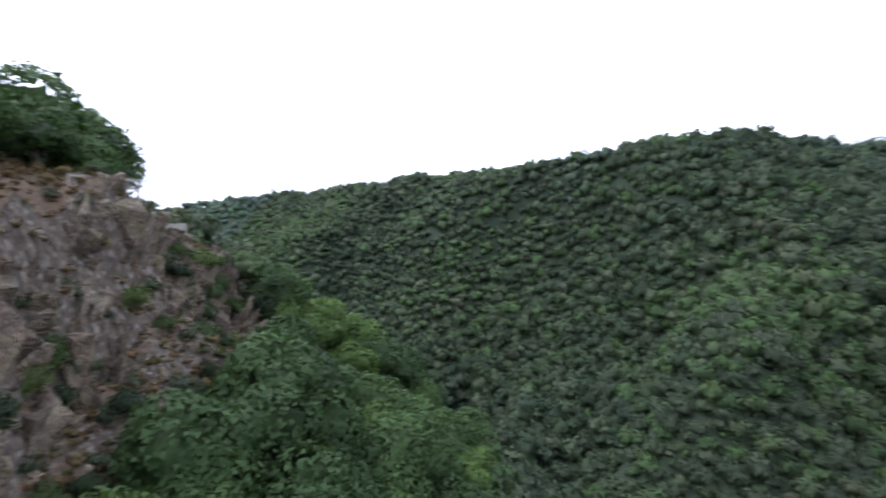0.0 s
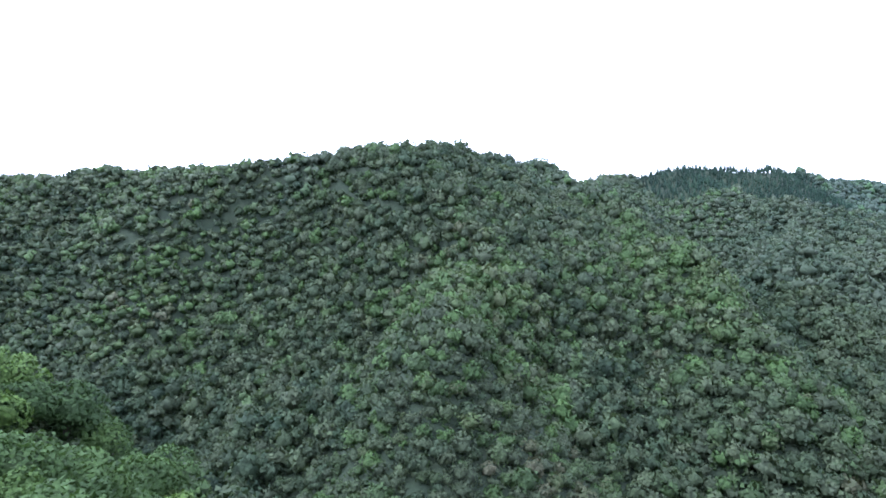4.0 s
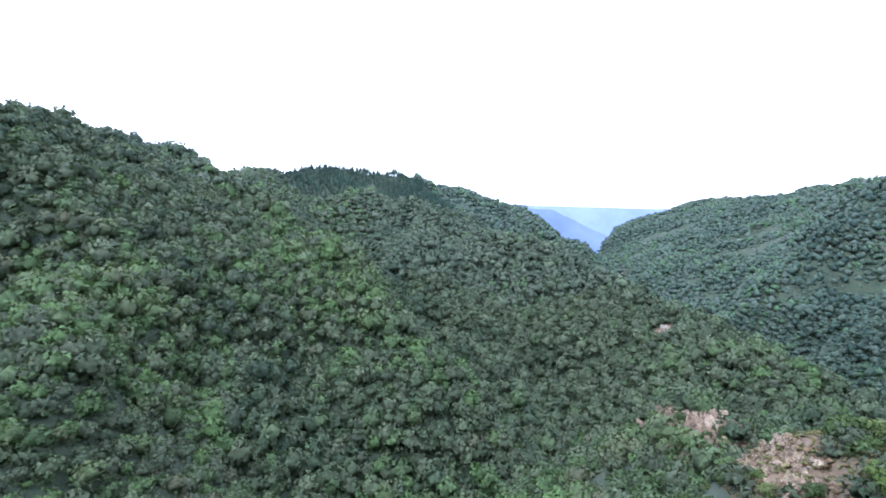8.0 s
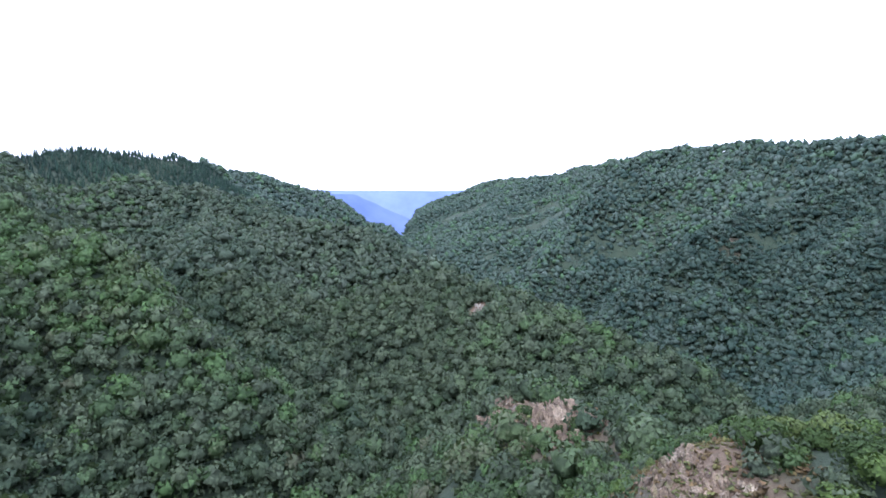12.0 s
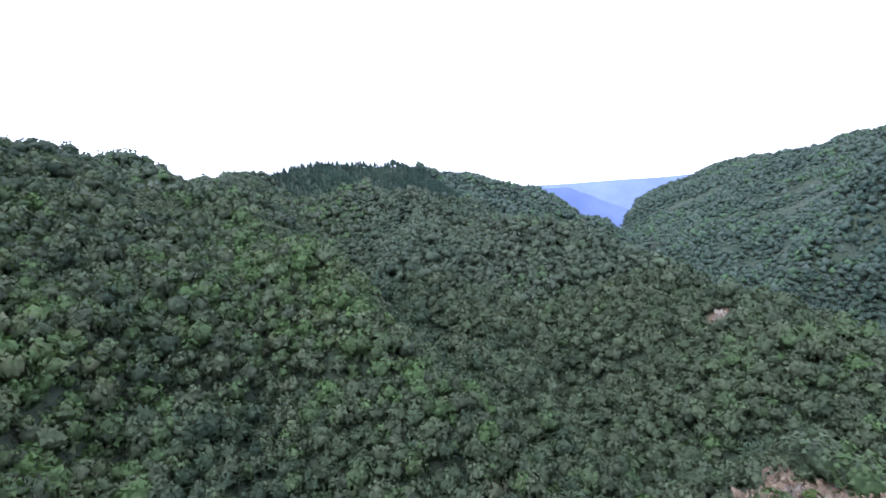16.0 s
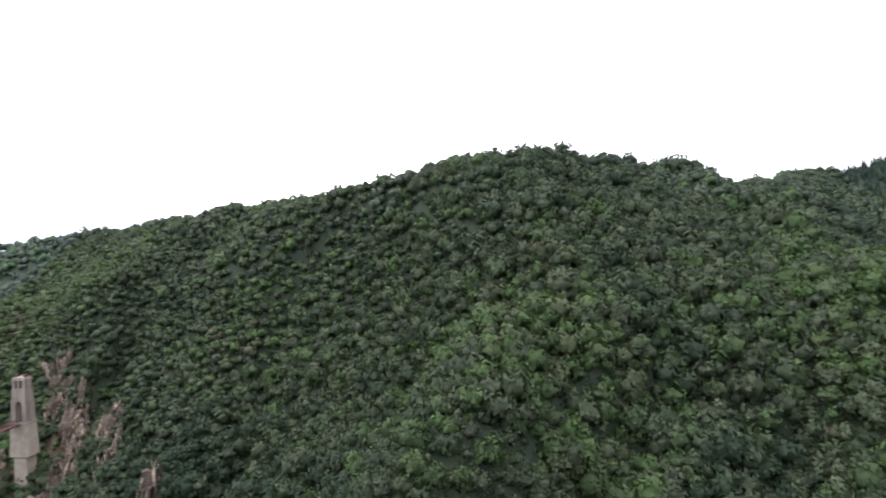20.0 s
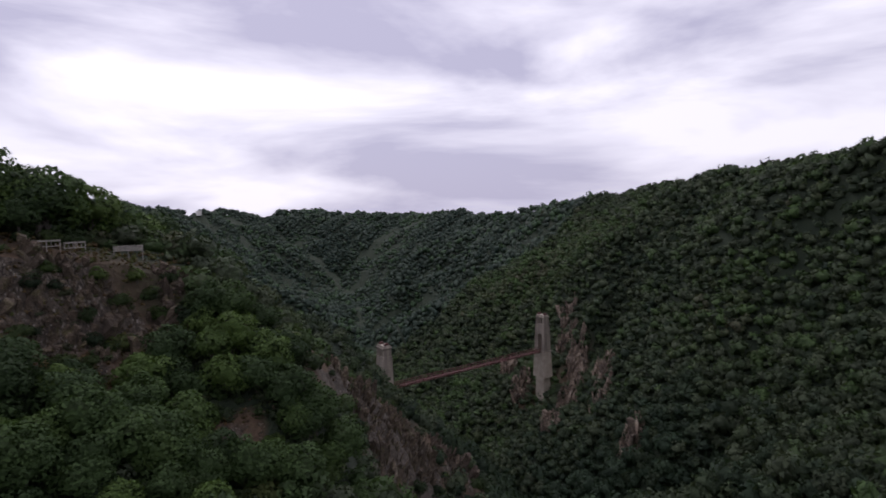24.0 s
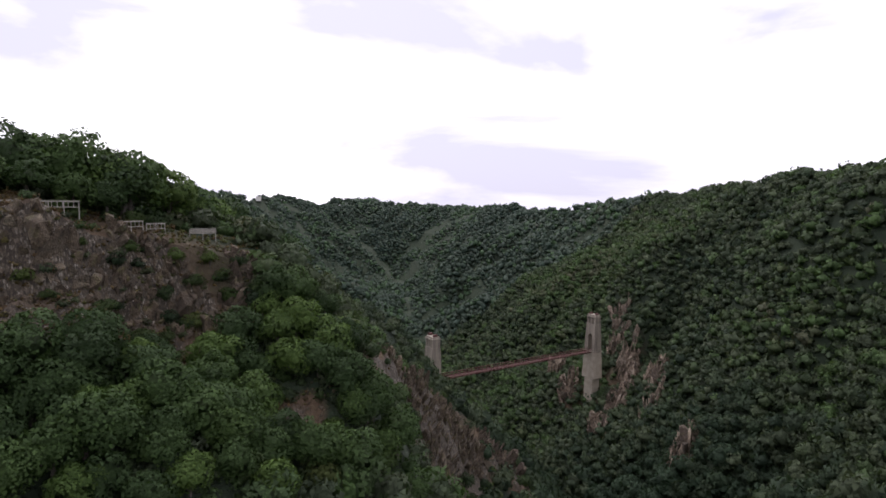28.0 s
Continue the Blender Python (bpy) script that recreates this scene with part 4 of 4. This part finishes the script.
# shrubs between the path and the trees
x, y, rng = scatter(-66, 12, 28, 44, 3.3, 109)
lim = np.minimum(69 - 0.525 * (25 - x), np.where(x < -22, 37, 32))
k = (y > lim - 1) & (y < np.minimum(lim + 5, 43.5 + 0.12 * (x + 29))) & (rng.random(len(x)) < 0.55) & ~((x < -44) & (y > 32))
for xi, yi in zip(x[k], y[k]):
    r = near_rng.uniform(1.2, 2.3)
    plant("bush", near_rng.choice(BUSHES), xi, yi, r, near_rng.uniform(0, 360), "leafy shrub behind the cliff-top railings", "bush", "shrubs on the cliff top", r * .15)


# ---- rock outcrops: tilted, broken schist ----
def block_model(seed, slab):
    """One angular splintered block: the hull of a handful of points in a long slab."""
    rng = np.random.default_rng(seed)
    bm = bmesh.new()
    for p in rng.uniform(-1, 1, (11, 3)):
        p = p / max(1e-3, np.abs(p).max()) * rng.uniform(0.6, 1.0)
        bm.verts.new((p[0] * 0.8, p[1] * 1.2, p[2] * slab))
    bmesh.ops.convex_hull(bm, input=bm.verts)
    bmesh.ops.delete(bm, geom=[v for v in bm.verts if not v.link_faces], context="VERTS")
    me = bpy.data.meshes.new("rock")
    bm.to_mesh(me)
    bm.free()
    return me


ROCKS = [block_model(400 + k, 0.3 + 0.2 * (k % 3)) for k in range(12)]
PALE_ROCKS = [m.copy() for m in ROCKS]
BRIGHT_ROCKS = [m.copy() for m in ROCKS]
SOIL_ROCKS = [m.copy() for m in ROCKS[:3]]
STRAW_ROCKS = [m.copy() for m in ROCKS]
for some, mat in ((ROCKS, mat_rock), (PALE_ROCKS, mat_rock_pale), (BRIGHT_ROCKS, mat_rock_bright), (SOIL_ROCKS, mat_soil), (STRAW_ROCKS, mat_rock_straw)):
    for m in some:
        m.materials.append(mat)


CRAG_ROCKS = PALE_ROCKS[:4] + BRIGHT_ROCKS


def rock_outcrop(cx, cy, rx, ry, turn, blocks, size, models, label, seed, lift=0.0, stand=1.0, tilt=62):
    """Angular slabs that lean the way of the strata, standing out of the ground."""
    rng = np.random.default_rng(seed)
    u, v = rng.uniform(-1, 1, blocks), rng.uniform(-1, 1, blocks)
    c, s = math.cos(radians(turn)), math.sin(radians(turn))
    x, y = cx + u * rx * c - v * ry * s, cy + u * rx * s + v * ry * c
    z = ground_height(x, y)
    ob = new("rock_outcrop")
    ob.matrix_basis = pose(cx, cy, float(z.mean()))
    for k in range(blocks):
        q = size * rng.lognormal(-0.1, 0.42)
        p = new("rock", models[int(rng.integers(len(models)))])
        p.parent = ob
        lean = Euler((radians(tilt) + rng.normal(0, 0.22), rng.normal(0, 0.22), radians(turn) + rng.normal(0, 0.3)))
        p.matrix_basis = Matrix.LocRotScale((x[k] - cx, y[k] - cy, z[k] - float(z.mean()) + lift * rng.uniform(0, 1)), lean, (q, q * stand, q))
    return tagged(ob, label, "rock", "rock outcrops")


rock_outcrop(-22, 48.2, 17, 2.2, 3, 295, 0.85, ROCKS, "tall broken schist cliff under the viewpoint railing", 1, -2.0, 1.6, 74)
rock_outcrop(6, 49.8, 15, 2.6, 5, 280, 0.85, ROCKS, "dark fissured schist cliff below the cliff-top trees", 21, -2.0, 1.8, 76)
rock_outcrop(-44, 46.5, 11, 3.0, -10, 240, 0.7, ROCKS, "brown schist crag below the cliff path", 2, 0.2, 1.5, 72)
rock_outcrop(-57, 43, 4, 3, -10, 70, 0.75, PALE_ROCKS, "knob of grey schist beside the cliff path", 3, 0.6, 1.3)
rock_outcrop(-20, 54, 24, 4, 4, 160, 0.42, ROCKS, "loose schist blocks on the heathy slope", 4)
rock_outcrop(-54, 68, 8, 4, 5, 110, 0.32, ROCKS, "small reddish scree among bushes", 5)
rock_outcrop(-101, 46, 9, 8, 17, 295, 0.62, ROCKS, "steep slabby schist face above the river", 6, 0.4, 3.0, 74)
rock_outcrop(-122, 40, 9, 7, 17, 298, 0.65, ROCKS, "leaning schist slabs on the gorge spur", 7, 0.4, 3.0, 74)
rock_outcrop(-150, 32, 9, 6, 17, 290, 0.7, PALE_ROCKS, "grey schist nose low on the gorge spur", 8, 0.4, 2.8, 74)
rock_outcrop(15.5, 160, 2.6, 8, 12, 220, 0.42, STRAW_ROCKS, "pale broken rocks along the spur crest", 9, 0.2, 1.2, 50)
rock_outcrop(6, 226, 4.5, 20, 24, 298, 0.7, STRAW_ROCKS, "straw-coloured rocky nose at the end of the spur", 10, 0.5, 1.4, 56)
for seed, (cx, cy, run, count, label) in enumerate(CRAG_SPOTS):
    rock_outcrop(cx, cy, run + 3, 7, 35, int(count * 2.2), 1.5, CRAG_ROCKS, label, 60 + seed, 7.0, 2.2, 82)
rock_outcrop(152, 486, 12, 8, 30, 70, 1.3, ROCKS, "brown crag on the far valley side", 15)
rock_outcrop(-8, 415, 2.0, 2.0, 30, 12, 0.7, SOIL_ROCKS, "pale bare earth on the wooded spur", 16, 1.0)

# heather and dry grass on the open ledges; a few dark shrubs in the cliff
x, y, rng = scatter(-62, 26, 35, 66, 0.95, 121)
k = ((bareness(x, y) > 0.06) | ((x < -18) & (y < 52))) & (rng.random(len(x)) < np.where(y > 50, 0.97, 0.75))
wood("heather", "tufts of brown heather and dry grass on the cliff ledges", x[k], y[k], rng, UNDER, 0.75, -0.15, mat_heath, 0.0, 0.85)
x, y, rng = scatter(-64, 26, 38, 66, 1.7, 124)
k = ((bareness(x, y) > 0.08) | ((x < -30) & (y > 42))) & (rng.random(len(x)) < np.where(x < -34, 0.6, 0.34)) & ~((y < 43.5) & (x > -58))
wood("undergrowth", "low green scrub and bramble on the cliff ledges", x[k], y[k], rng, BRUSH_NEAR, 1.0, -0.25, mat_oak, 0.15, 1.0)
x, y, rng = scatter(-2, 34, 145, 262, 1.9, 122)
k = (bareness(x, y) > 0.05) & (rng.random(len(x)) < 0.75)
wood("heather", "tufts of olive heather and dry grass on the rocky spur", x[k], y[k], rng, UNDER, 0.9, -0.3, mat_heath, 0.25, 0.8)
x, y, rng = scatter(0, 40, 144, 190, 0.95, 125)
k = (bareness(x, y) > 0.02) & (rng.random(len(x)) < 0.9)
wood("heather", "close olive turf and dry heather on the spur crest", x[k], y[k], rng, UNDER, 0.62, -0.15, mat_heath, 0.3, 0.7)
x, y, rng = scatter(-150, -84, 30, 62, 2.2, 123)
k = (bareness(x, y) > 0.12) & (rng.random(len(x)) < 0.35)
wood("heather", "tufts of dry grass on the rock face", x[k], y[k], rng, UNDER, 0.8, -0.3, mat_heath, 0.0, 0.8)
for xi, yi, r in ((-33, 47.5, 1.6), (-37, 45.5, 1.3), (-24, 50, 1.2), (-14, 52.5, 1.5), (-41, 46, 1.8), (-46, 44.5, 1.7), (-29, 46.2, 1.0), (-4, 51, 1.4), (-18, 55.5, 1.7),
                  (-35, 53, 1.8), (-27, 57, 1.6), (-10, 57, 1.9), (-52, 43.5, 1.6), (-7, 54, 1.1), (-40, 50, 1.4), (2, 55, 1.7), (-31, 50.5, 2.1), (-44, 47.5, 2.0), (-20, 58, 2.2), (-47, 47, 1.5),
                  (-36, 56.5, 2.0), (-3, 58, 2.1), (-25, 53.5, 1.3), (-12, 49, 1.2), (-30, 59, 1.9), (8, 57, 1.8)):
    plant("bush", near_rng.choice(BUSHES), xi, yi, r, near_rng.uniform(0, 360), "small dark shrub rooted in the cliff", "bush", "shrubs on the cliff", r * .1)
for k in range(95):
    # either side of the bare slabs, and along the skyline of the rib
    u = near_rng.random()
    v = near_rng.choice((near_rng.uniform(-22, -7), near_rng.uniform(-22, -7), near_rng.uniform(7, 15), near_rng.uniform(-6, 7)))
    r = near_rng.uniform(1.2, 2.8) if abs(v) > 6 else near_rng.uniform(0.8, 1.6)
    model, kind = (near_rng.choice(FRESH_BUSHES), "green") if near_rng.random() < 0.3 else (near_rng.choice(BUSHES), "dark")
    plant("bush", model, -84 - 82 * u - 0.29 * v, 49 - 22 * u + 0.96 * v, r, near_rng.uniform(0, 360), kind + " shrub rooted beside the leaning rock slabs", "bush", "shrubs on the rock face", r * .2)
for k in range(26):
    u, v = near_rng.random(), near_rng.uniform(-9, 10)
    r = near_rng.uniform(0.9, 1.9)
    plant("bush", near_rng.choice(FRESH_BUSHES), 17 - 11 * u + v, 176 + 62 * u, r, near_rng.uniform(0, 360), "small fresh green shrub among the rocks of the spur", "bush", "shrubs on the spur", r * .2)
for xi, yi, r in ((25, 164, 2.6), (28.5, 161, 2.9), (24, 170, 2.2), (31, 167, 3.0), (27, 155, 2.4), (34, 160, 2.8), (29, 174, 2.5), (23, 158.5, 1.7)):
    plant("bush", near_rng.choice(FRESH_BUSHES), xi, yi, r, near_rng.uniform(0, 360), "broad yellow-green bush behind the spur rocks", "bush", "bushes on the spur", r * .25)
for xi, yi, r in ((-43.5, 43.6, 1.8), (-49.9, 42.9, 1.9), (-47, 44.2, 1.6), (-36.2, 44.9, 1.5), (-33.8, 45.6, 1.7), (-21.4, 48.9, 1.6), (-12, 48.2, 1.7), (-9.3, 49, 1.6), (-52.5, 44.8, 2.2),
                  (-55.5, 42.4, 1.7), (-11.7, 56, 2.4), (-12.5, 58.5, 2.6), (-5.6, 52.5, 1.5), (-41, 47.6, 1.9), (-36, 51, 2.3), (-30, 55, 2.0), (-45, 47.5, 2.6)):
    plant("bush", near_rng.choice(BUSHES + FRESH_BUSHES[:3]), xi, yi, r, near_rng.uniform(0, 360), "leafy shrub rooted in the cliff ledges", "bush", "shrubs on the cliff", r * .15)


# ---- helpers for built things ----
def part(name, bm, material, parent, label=""):
    me = bpy.data.meshes.new(name)
    bm.to_mesh(me)
    bm.free()
    me.materials.append(material)
    ob = new(name, me)
    ob.parent = parent
    return tagged(ob, label)


def box(bm, lo, hi, taper=1.0, bevel=0.0):
    """A block between two corners, narrowed towards its top."""
    cx, cy = (lo[0] + hi[0]) / 2, (lo[1] + hi[1]) / 2
    v = [bm.verts.new((cx + (x - cx) * (taper if z == hi[2] else 1), cy + (y - cy) * (taper if z == hi[2] else 1), z))
         for z in (lo[2], hi[2]) for y in (lo[1], hi[1]) for x in (lo[0], hi[0])]
    faces = [bm.faces.new([v[i] for i in q]) for q in ((0, 2, 3, 1), (4, 5, 7, 6), (0, 1, 5, 4), (2, 6, 7, 3), (0, 4, 6, 2), (1, 3, 7, 5))]
    if bevel:
        bmesh.ops.bevel(bm, geom=list({e for f in faces for e in f.edges}), offset=bevel, segments=1, affect="EDGES")
    return v


def bar(bm, a, b, w, h):
    """A straight bar of w by h from a to b."""
    a, b = Vector(a), Vector(b)
    d = (b - a).normalized()
    side = d.cross(Vector((0, 0, 1)))
    side = side.normalized() if side.length > 1e-3 else Vector((1, 0, 0))
    up = side.cross(d)
    v = [bm.verts.new(p + side * sx * w / 2 + up * sz * h / 2) for p in (a, b) for sx, sz in ((-1, -1), (1, -1), (1, 1), (-1, 1))]
    for q in ((0, 1, 2, 3), (7, 6, 5, 4), (0, 4, 5, 1), (1, 5, 6, 2), (2, 6, 7, 3), (3, 7, 4, 0)):
        bm.faces.new([v[i] for i in q])


# ---- the suspension bridge ----
FAR_TOWER, NEAR_TOWER = Vector((-371.8, -59.6, 0)), Vector((-235.5, -90.9, 0))
TOWER_TOP, DECK, TOWER_FOOT = -112.3, -141.0, -170.5
BRIDGE_TURN = math.degrees(math.atan2(FAR_TOWER.y - NEAR_TOWER.y, FAR_TOWER.x - NEAR_TOWER.x))


def arch_ring(bm, half, springing, crown_z, depth, wall, top, thick_out):
    """A wall face with an arched opening, as a solid of the given depth: two legs and the spandrel over the arch."""
    n = 10
    arc = [(half * math.cos(math.pi * k / n), springing + (crown_z - springing) * math.sin(math.pi * k / n)) for k in range(n + 1)]
    for s in (-1, 1):
        y0 = s * depth / 2
        front = [bm.verts.new((x, y0, z)) for x, z in arc]
        roof = [bm.verts.new((x, y0, top)) for x, _ in arc]
        for k in range(n):
            q = [front[k], front[k + 1], roof[k + 1], roof[k]]
            bm.faces.new(q if s > 0 else q[::-1])
    for k in range(n):
        (xa, za), (xb, zb) = arc[k], arc[k + 1]
        bm.faces.new([bm.verts.new(p) for p in ((xa, -depth / 2, za), (xa, depth / 2, za), (xb, depth / 2, zb), (xb, -depth / 2, zb))])


def tower(at, foot):
    """A tapered masonry tower: a tall pier up to the deck, then two legs with an arch over the track, and a top storey with two slots."""
    ob = new("bridge_tower")
    ob.matrix_basis = pose(at.x, at.y, DECK, 0, 0, BRIDGE_TURN)
    d = foot - DECK
    bm = bmesh.new()
    box(bm, (-4.6, -6.0, d + 9), (4.6, 6.0, -0.6), 0.86, 0.25)
    part("pier", bm, mat_pier, ob, "pale rendered lower pier")
    bm = bmesh.new()
    box(bm, (-4.0, -4.2, d - 14), (4.0, 4.2, d + 8.9), 0.96, 0.3)
    part("footing", bm, mat_pier, ob, "pale stepped masonry footing")
    bm = bmesh.new()
    box(bm, (-4.3, -5.5, -0.6), (4.3, 5.5, 0.1), 1.0, 0.1)
    part("string_course", bm, mat_masonry, ob)
    for s in (-1, 1):
        bm = bmesh.new()
        v = box(bm, (-3.6, 2.1 if s > 0 else -4.9, 0.1), (3.6, 4.9 if s > 0 else -2.1, 13.2))
        for q in v[4:]:
            q.co.x *= 0.88
            q.co.y -= 0.28 * s if abs(q.co.y) > 3 else 0
        part("leg", bm, mat_masonry, ob)
    bm = bmesh.new()
    arch_ring(bm, 2.1, 10.4, 13.0, 6.3, 0, 14.6, 0)
    bmesh.ops.rotate(bm, verts=bm.verts, matrix=Matrix.Rotation(math.pi / 2, 3, "Z"))
    part("arch", bm, mat_masonry, ob)
    for s in (-1, 1):
        bm = bmesh.new()
        box(bm, (-3.1, 2.1 if s > 0 else -4.5, 13.21), (3.1, 4.5 if s > 0 else -2.1, 14.6), 1.0)
        part("spandrel", bm, mat_masonry, ob)
    bm = bmesh.new()
    box(bm, (-3.2, -4.6, 14.6), (3.2, 4.6, 20.6), 0.93, 0.1)
    part("upper_wall", bm, mat_masonry, ob)
    for y0, y1 in ((-4.1, -2.3), (-0.7, 0.7), (2.3, 4.1)):
        bm = bmesh.new()
        box(bm, (-2.8, y0, 20.6), (2.8, y1, 25.2), 0.98, 0.08)
        part("pillar", bm, mat_masonry, ob)
    bm = bmesh.new()
    box(bm, (-3.1, -4.4, 25.2), (3.1, 4.4, 26.2), 1.0, 0.12)
    part("cornice", bm, mat_masonry, ob)
    bm = bmesh.new()
    box(bm, (-2.7, -4.0, 26.2), (2.7, 4.0, 27.3), 0.95, 0.1)
    part("cap", bm, mat_masonry, ob)
    for y0 in (-2.9, 2.9):
        bm = bmesh.new()
        box(bm, (-1.6, y0 - 0.8, 27.3), (1.6, y0 + 0.8, 28.6), 0.7, 0.1)
        part("cable_saddle", bm, mat_rust, ob, "rusty iron cable saddle")
    return tagged(ob, "tall weathered masonry tower of the old bridge", "tower", "bridge towers")


tower(FAR_TOWER, TOWER_FOOT)
tower(NEAR_TOWER, TOWER_FOOT)


def build_deck():
    ob = new("bridge_deck")
    ob.matrix_basis = pose(NEAR_TOWER.x, NEAR_TOWER.y, DECK + 0.2, 0, 0, BRIDGE_TURN)
    L = (FAR_TOWER - NEAR_TOWER).length
    lo, hi = 3.4, L - 3.4
    n = 44
    for s in (-1, 1):
        bm = bmesh.new()
        bar(bm, (lo, s * 2.0, 1.6), (hi, s * 2.0, 1.6), 0.34, 0.34)
        part("top_chord", bm, mat_rust, ob)
        bm = bmesh.new()
        bar(bm, (lo, s * 2.0, -0.9), (hi, s * 2.0, -0.9), 0.4, 0.45)
        part("bottom_chord", bm, mat_rust, ob)
        for k in range(n):
            a, b = lo + (hi - lo) * k / n, lo + (hi - lo) * (k + 1) / n
            bm = bmesh.new()
            bar(bm, (a, s * 2.0, -0.7), (a, s * 2.0, 1.45), 0.18, 0.2)
            bar(bm, (a, s * 2.0, -0.7), (b, s * 2.0, 1.45), 0.12, 0.14)
            bar(bm, (a, s * 2.0, 1.45), (b, s * 2.0, -0.7), 0.12, 0.14)
            part("lattice_panel", bm, mat_rust, ob)
    for k in range(n + 1):
        a = lo + (hi - lo) * k / n
        bm = bmesh.new()
        bar(bm, (a, -1.9, -0.75), (a, 1.9, -0.75), 0.25, 0.4)
        part("cross_beam", bm, mat_rust, ob)
    bm = bmesh.new()
    box(bm, (lo, -1.6, -0.5), (hi, 1.6, -0.35))
    part("track_bed", bm, mat_rust, ob)
    return tagged(ob, "long rusty red steel lattice bridge deck between two towers", "bridge")


build_deck()


for xi, yi, r in ((-219, -66, 4.4), (-224, -72, 4.8), (-213, -72, 4.6), (-229, -66, 4.2), (-221, -80, 5.0), (-233, -72, 4.4), (-208, -62, 4.0), (-226, -60, 3.8)):
    plant("oak_tree", near_rng.choice(TREES), xi, yi, r, near_rng.uniform(0, 360), "leafy oak on the spur before the near bridge tower", "tree", "trees on the spur", 1.0)


# ---- wooden rails at the viewpoint ----
def railing(a, b, panels, label, boards=False):
    ax, ay, bx, by = *a, *b
    ob = new("viewpoint_railing")
    za = float(ground_height(np.array([ax]), np.array([ay]))[0])
    zb = float(ground_height(np.array([bx]), np.array([by]))[0])
    z0 = max(za, zb) + 0.1
    ob.matrix_basis = pose(ax, ay, z0, 0, 0, math.degrees(math.atan2(by - ay, bx - ax)))
    L = math.hypot(bx - ax, by - ay)
    for k in range(panels + 1):
        x = L * k / panels
        bm = bmesh.new()
        box(bm, (x - 0.07, -0.07, -1.6), (x + 0.07, 0.07, 1.3), 1.0, 0.012)
        part("post", bm, mat_wood, ob)
    rails = ((1.18, 0.16), (0.93, 0.2), (0.68, 0.2), (0.43, 0.2)) if boards else ((1.18, 0.16), (0.32, 0.13))
    if not boards:
        count = int(L / 0.65)
        for k in range(1, count):
            x = L * k / count
            bm = bmesh.new()
            box(bm, (x - 0.045, -0.07, 0.26), (x + 0.045, 0.0, 1.15), 1.0, 0.008)
            part("baluster", bm, mat_wood, ob)
    for z, h in rails:
        bm = bmesh.new()
        box(bm, (-0.05, -0.12, z - h / 2), (L + 0.05, -0.075, z + h / 2), 1.0, 0.01)
        part("rail", bm, mat_wood, ob)
    bm = bmesh.new()
    box(bm, (-0.1, -0.1, 1.31), (L + 0.1, 0.1, 1.36), 1.0, 0.01)
    part("handrail", bm, mat_wood, ob)
    return tagged(ob, label, "railing", "viewpoint railings")


railing((-19.5, 45.0), (-29.2, 45.2), 5, "long weathered wooden railing along the cliff top")
railing((-40.0, 40.6), (-43.2, 40.0), 2, "short weathered wooden railing on the cliff top")
railing((-35.2, 42.6), (-39.2, 41.4), 2, "weathered wooden railing half hidden by shrubs")
railing((-48.4, 37.4), (-53.0, 38.2), 2, "grey wooden railing of close boards beside the cliff path", True)


# ---- a farm on the plateau edge ----
def farm_building(x, y, turn, long, wide, high, label):
    ob = new("farm_building")
    z = float(ground_height(np.array([x]), np.array([y]))[0])
    ob.matrix_basis = pose(x, y, z, 0, 0, turn)
    bm = bmesh.new()
    box(bm, (-long / 2, -wide / 2, -3), (long / 2, wide / 2, high))
    part("wall", bm, mat_render_wall, ob)
    for side in (-1, 1):
        bm = bmesh.new()
        v = [bm.verts.new(p) for p in ((-long / 2 - .5, side * (wide / 2 + .6), high - .3), (long / 2 + .5, side * (wide / 2 + .6), high - .3),
                                       (long / 2 + .5, 0, high + wide * .32), (-long / 2 - .5, 0, high + wide * .32))]
        w = [bm.verts.new(q.co + Vector((0, 0, .3))) for q in v]
        for q in ((v[0], v[1], v[2], v[3]), (w[3], w[2], w[1], w[0]), (v[0], w[0], w[1], v[1]), (v[2], w[2], w[3], v[3]), (v[1], w[1], w[2], v[2]), (v[3], w[3], w[0], v[0])):
            bm.faces.new(q)
        part("roof", bm, mat_roof, ob)
    return tagged(ob, label, "farm building", "farm on the plateau")


farm_building(*FARM, 62, 34, 11, 7, "long pale farm shed on the wooded plateau edge")
farm_building(FARM[0] - 30, FARM[1] + 6, 70, 14, 9, 6, "small pale farmhouse beside the shed")
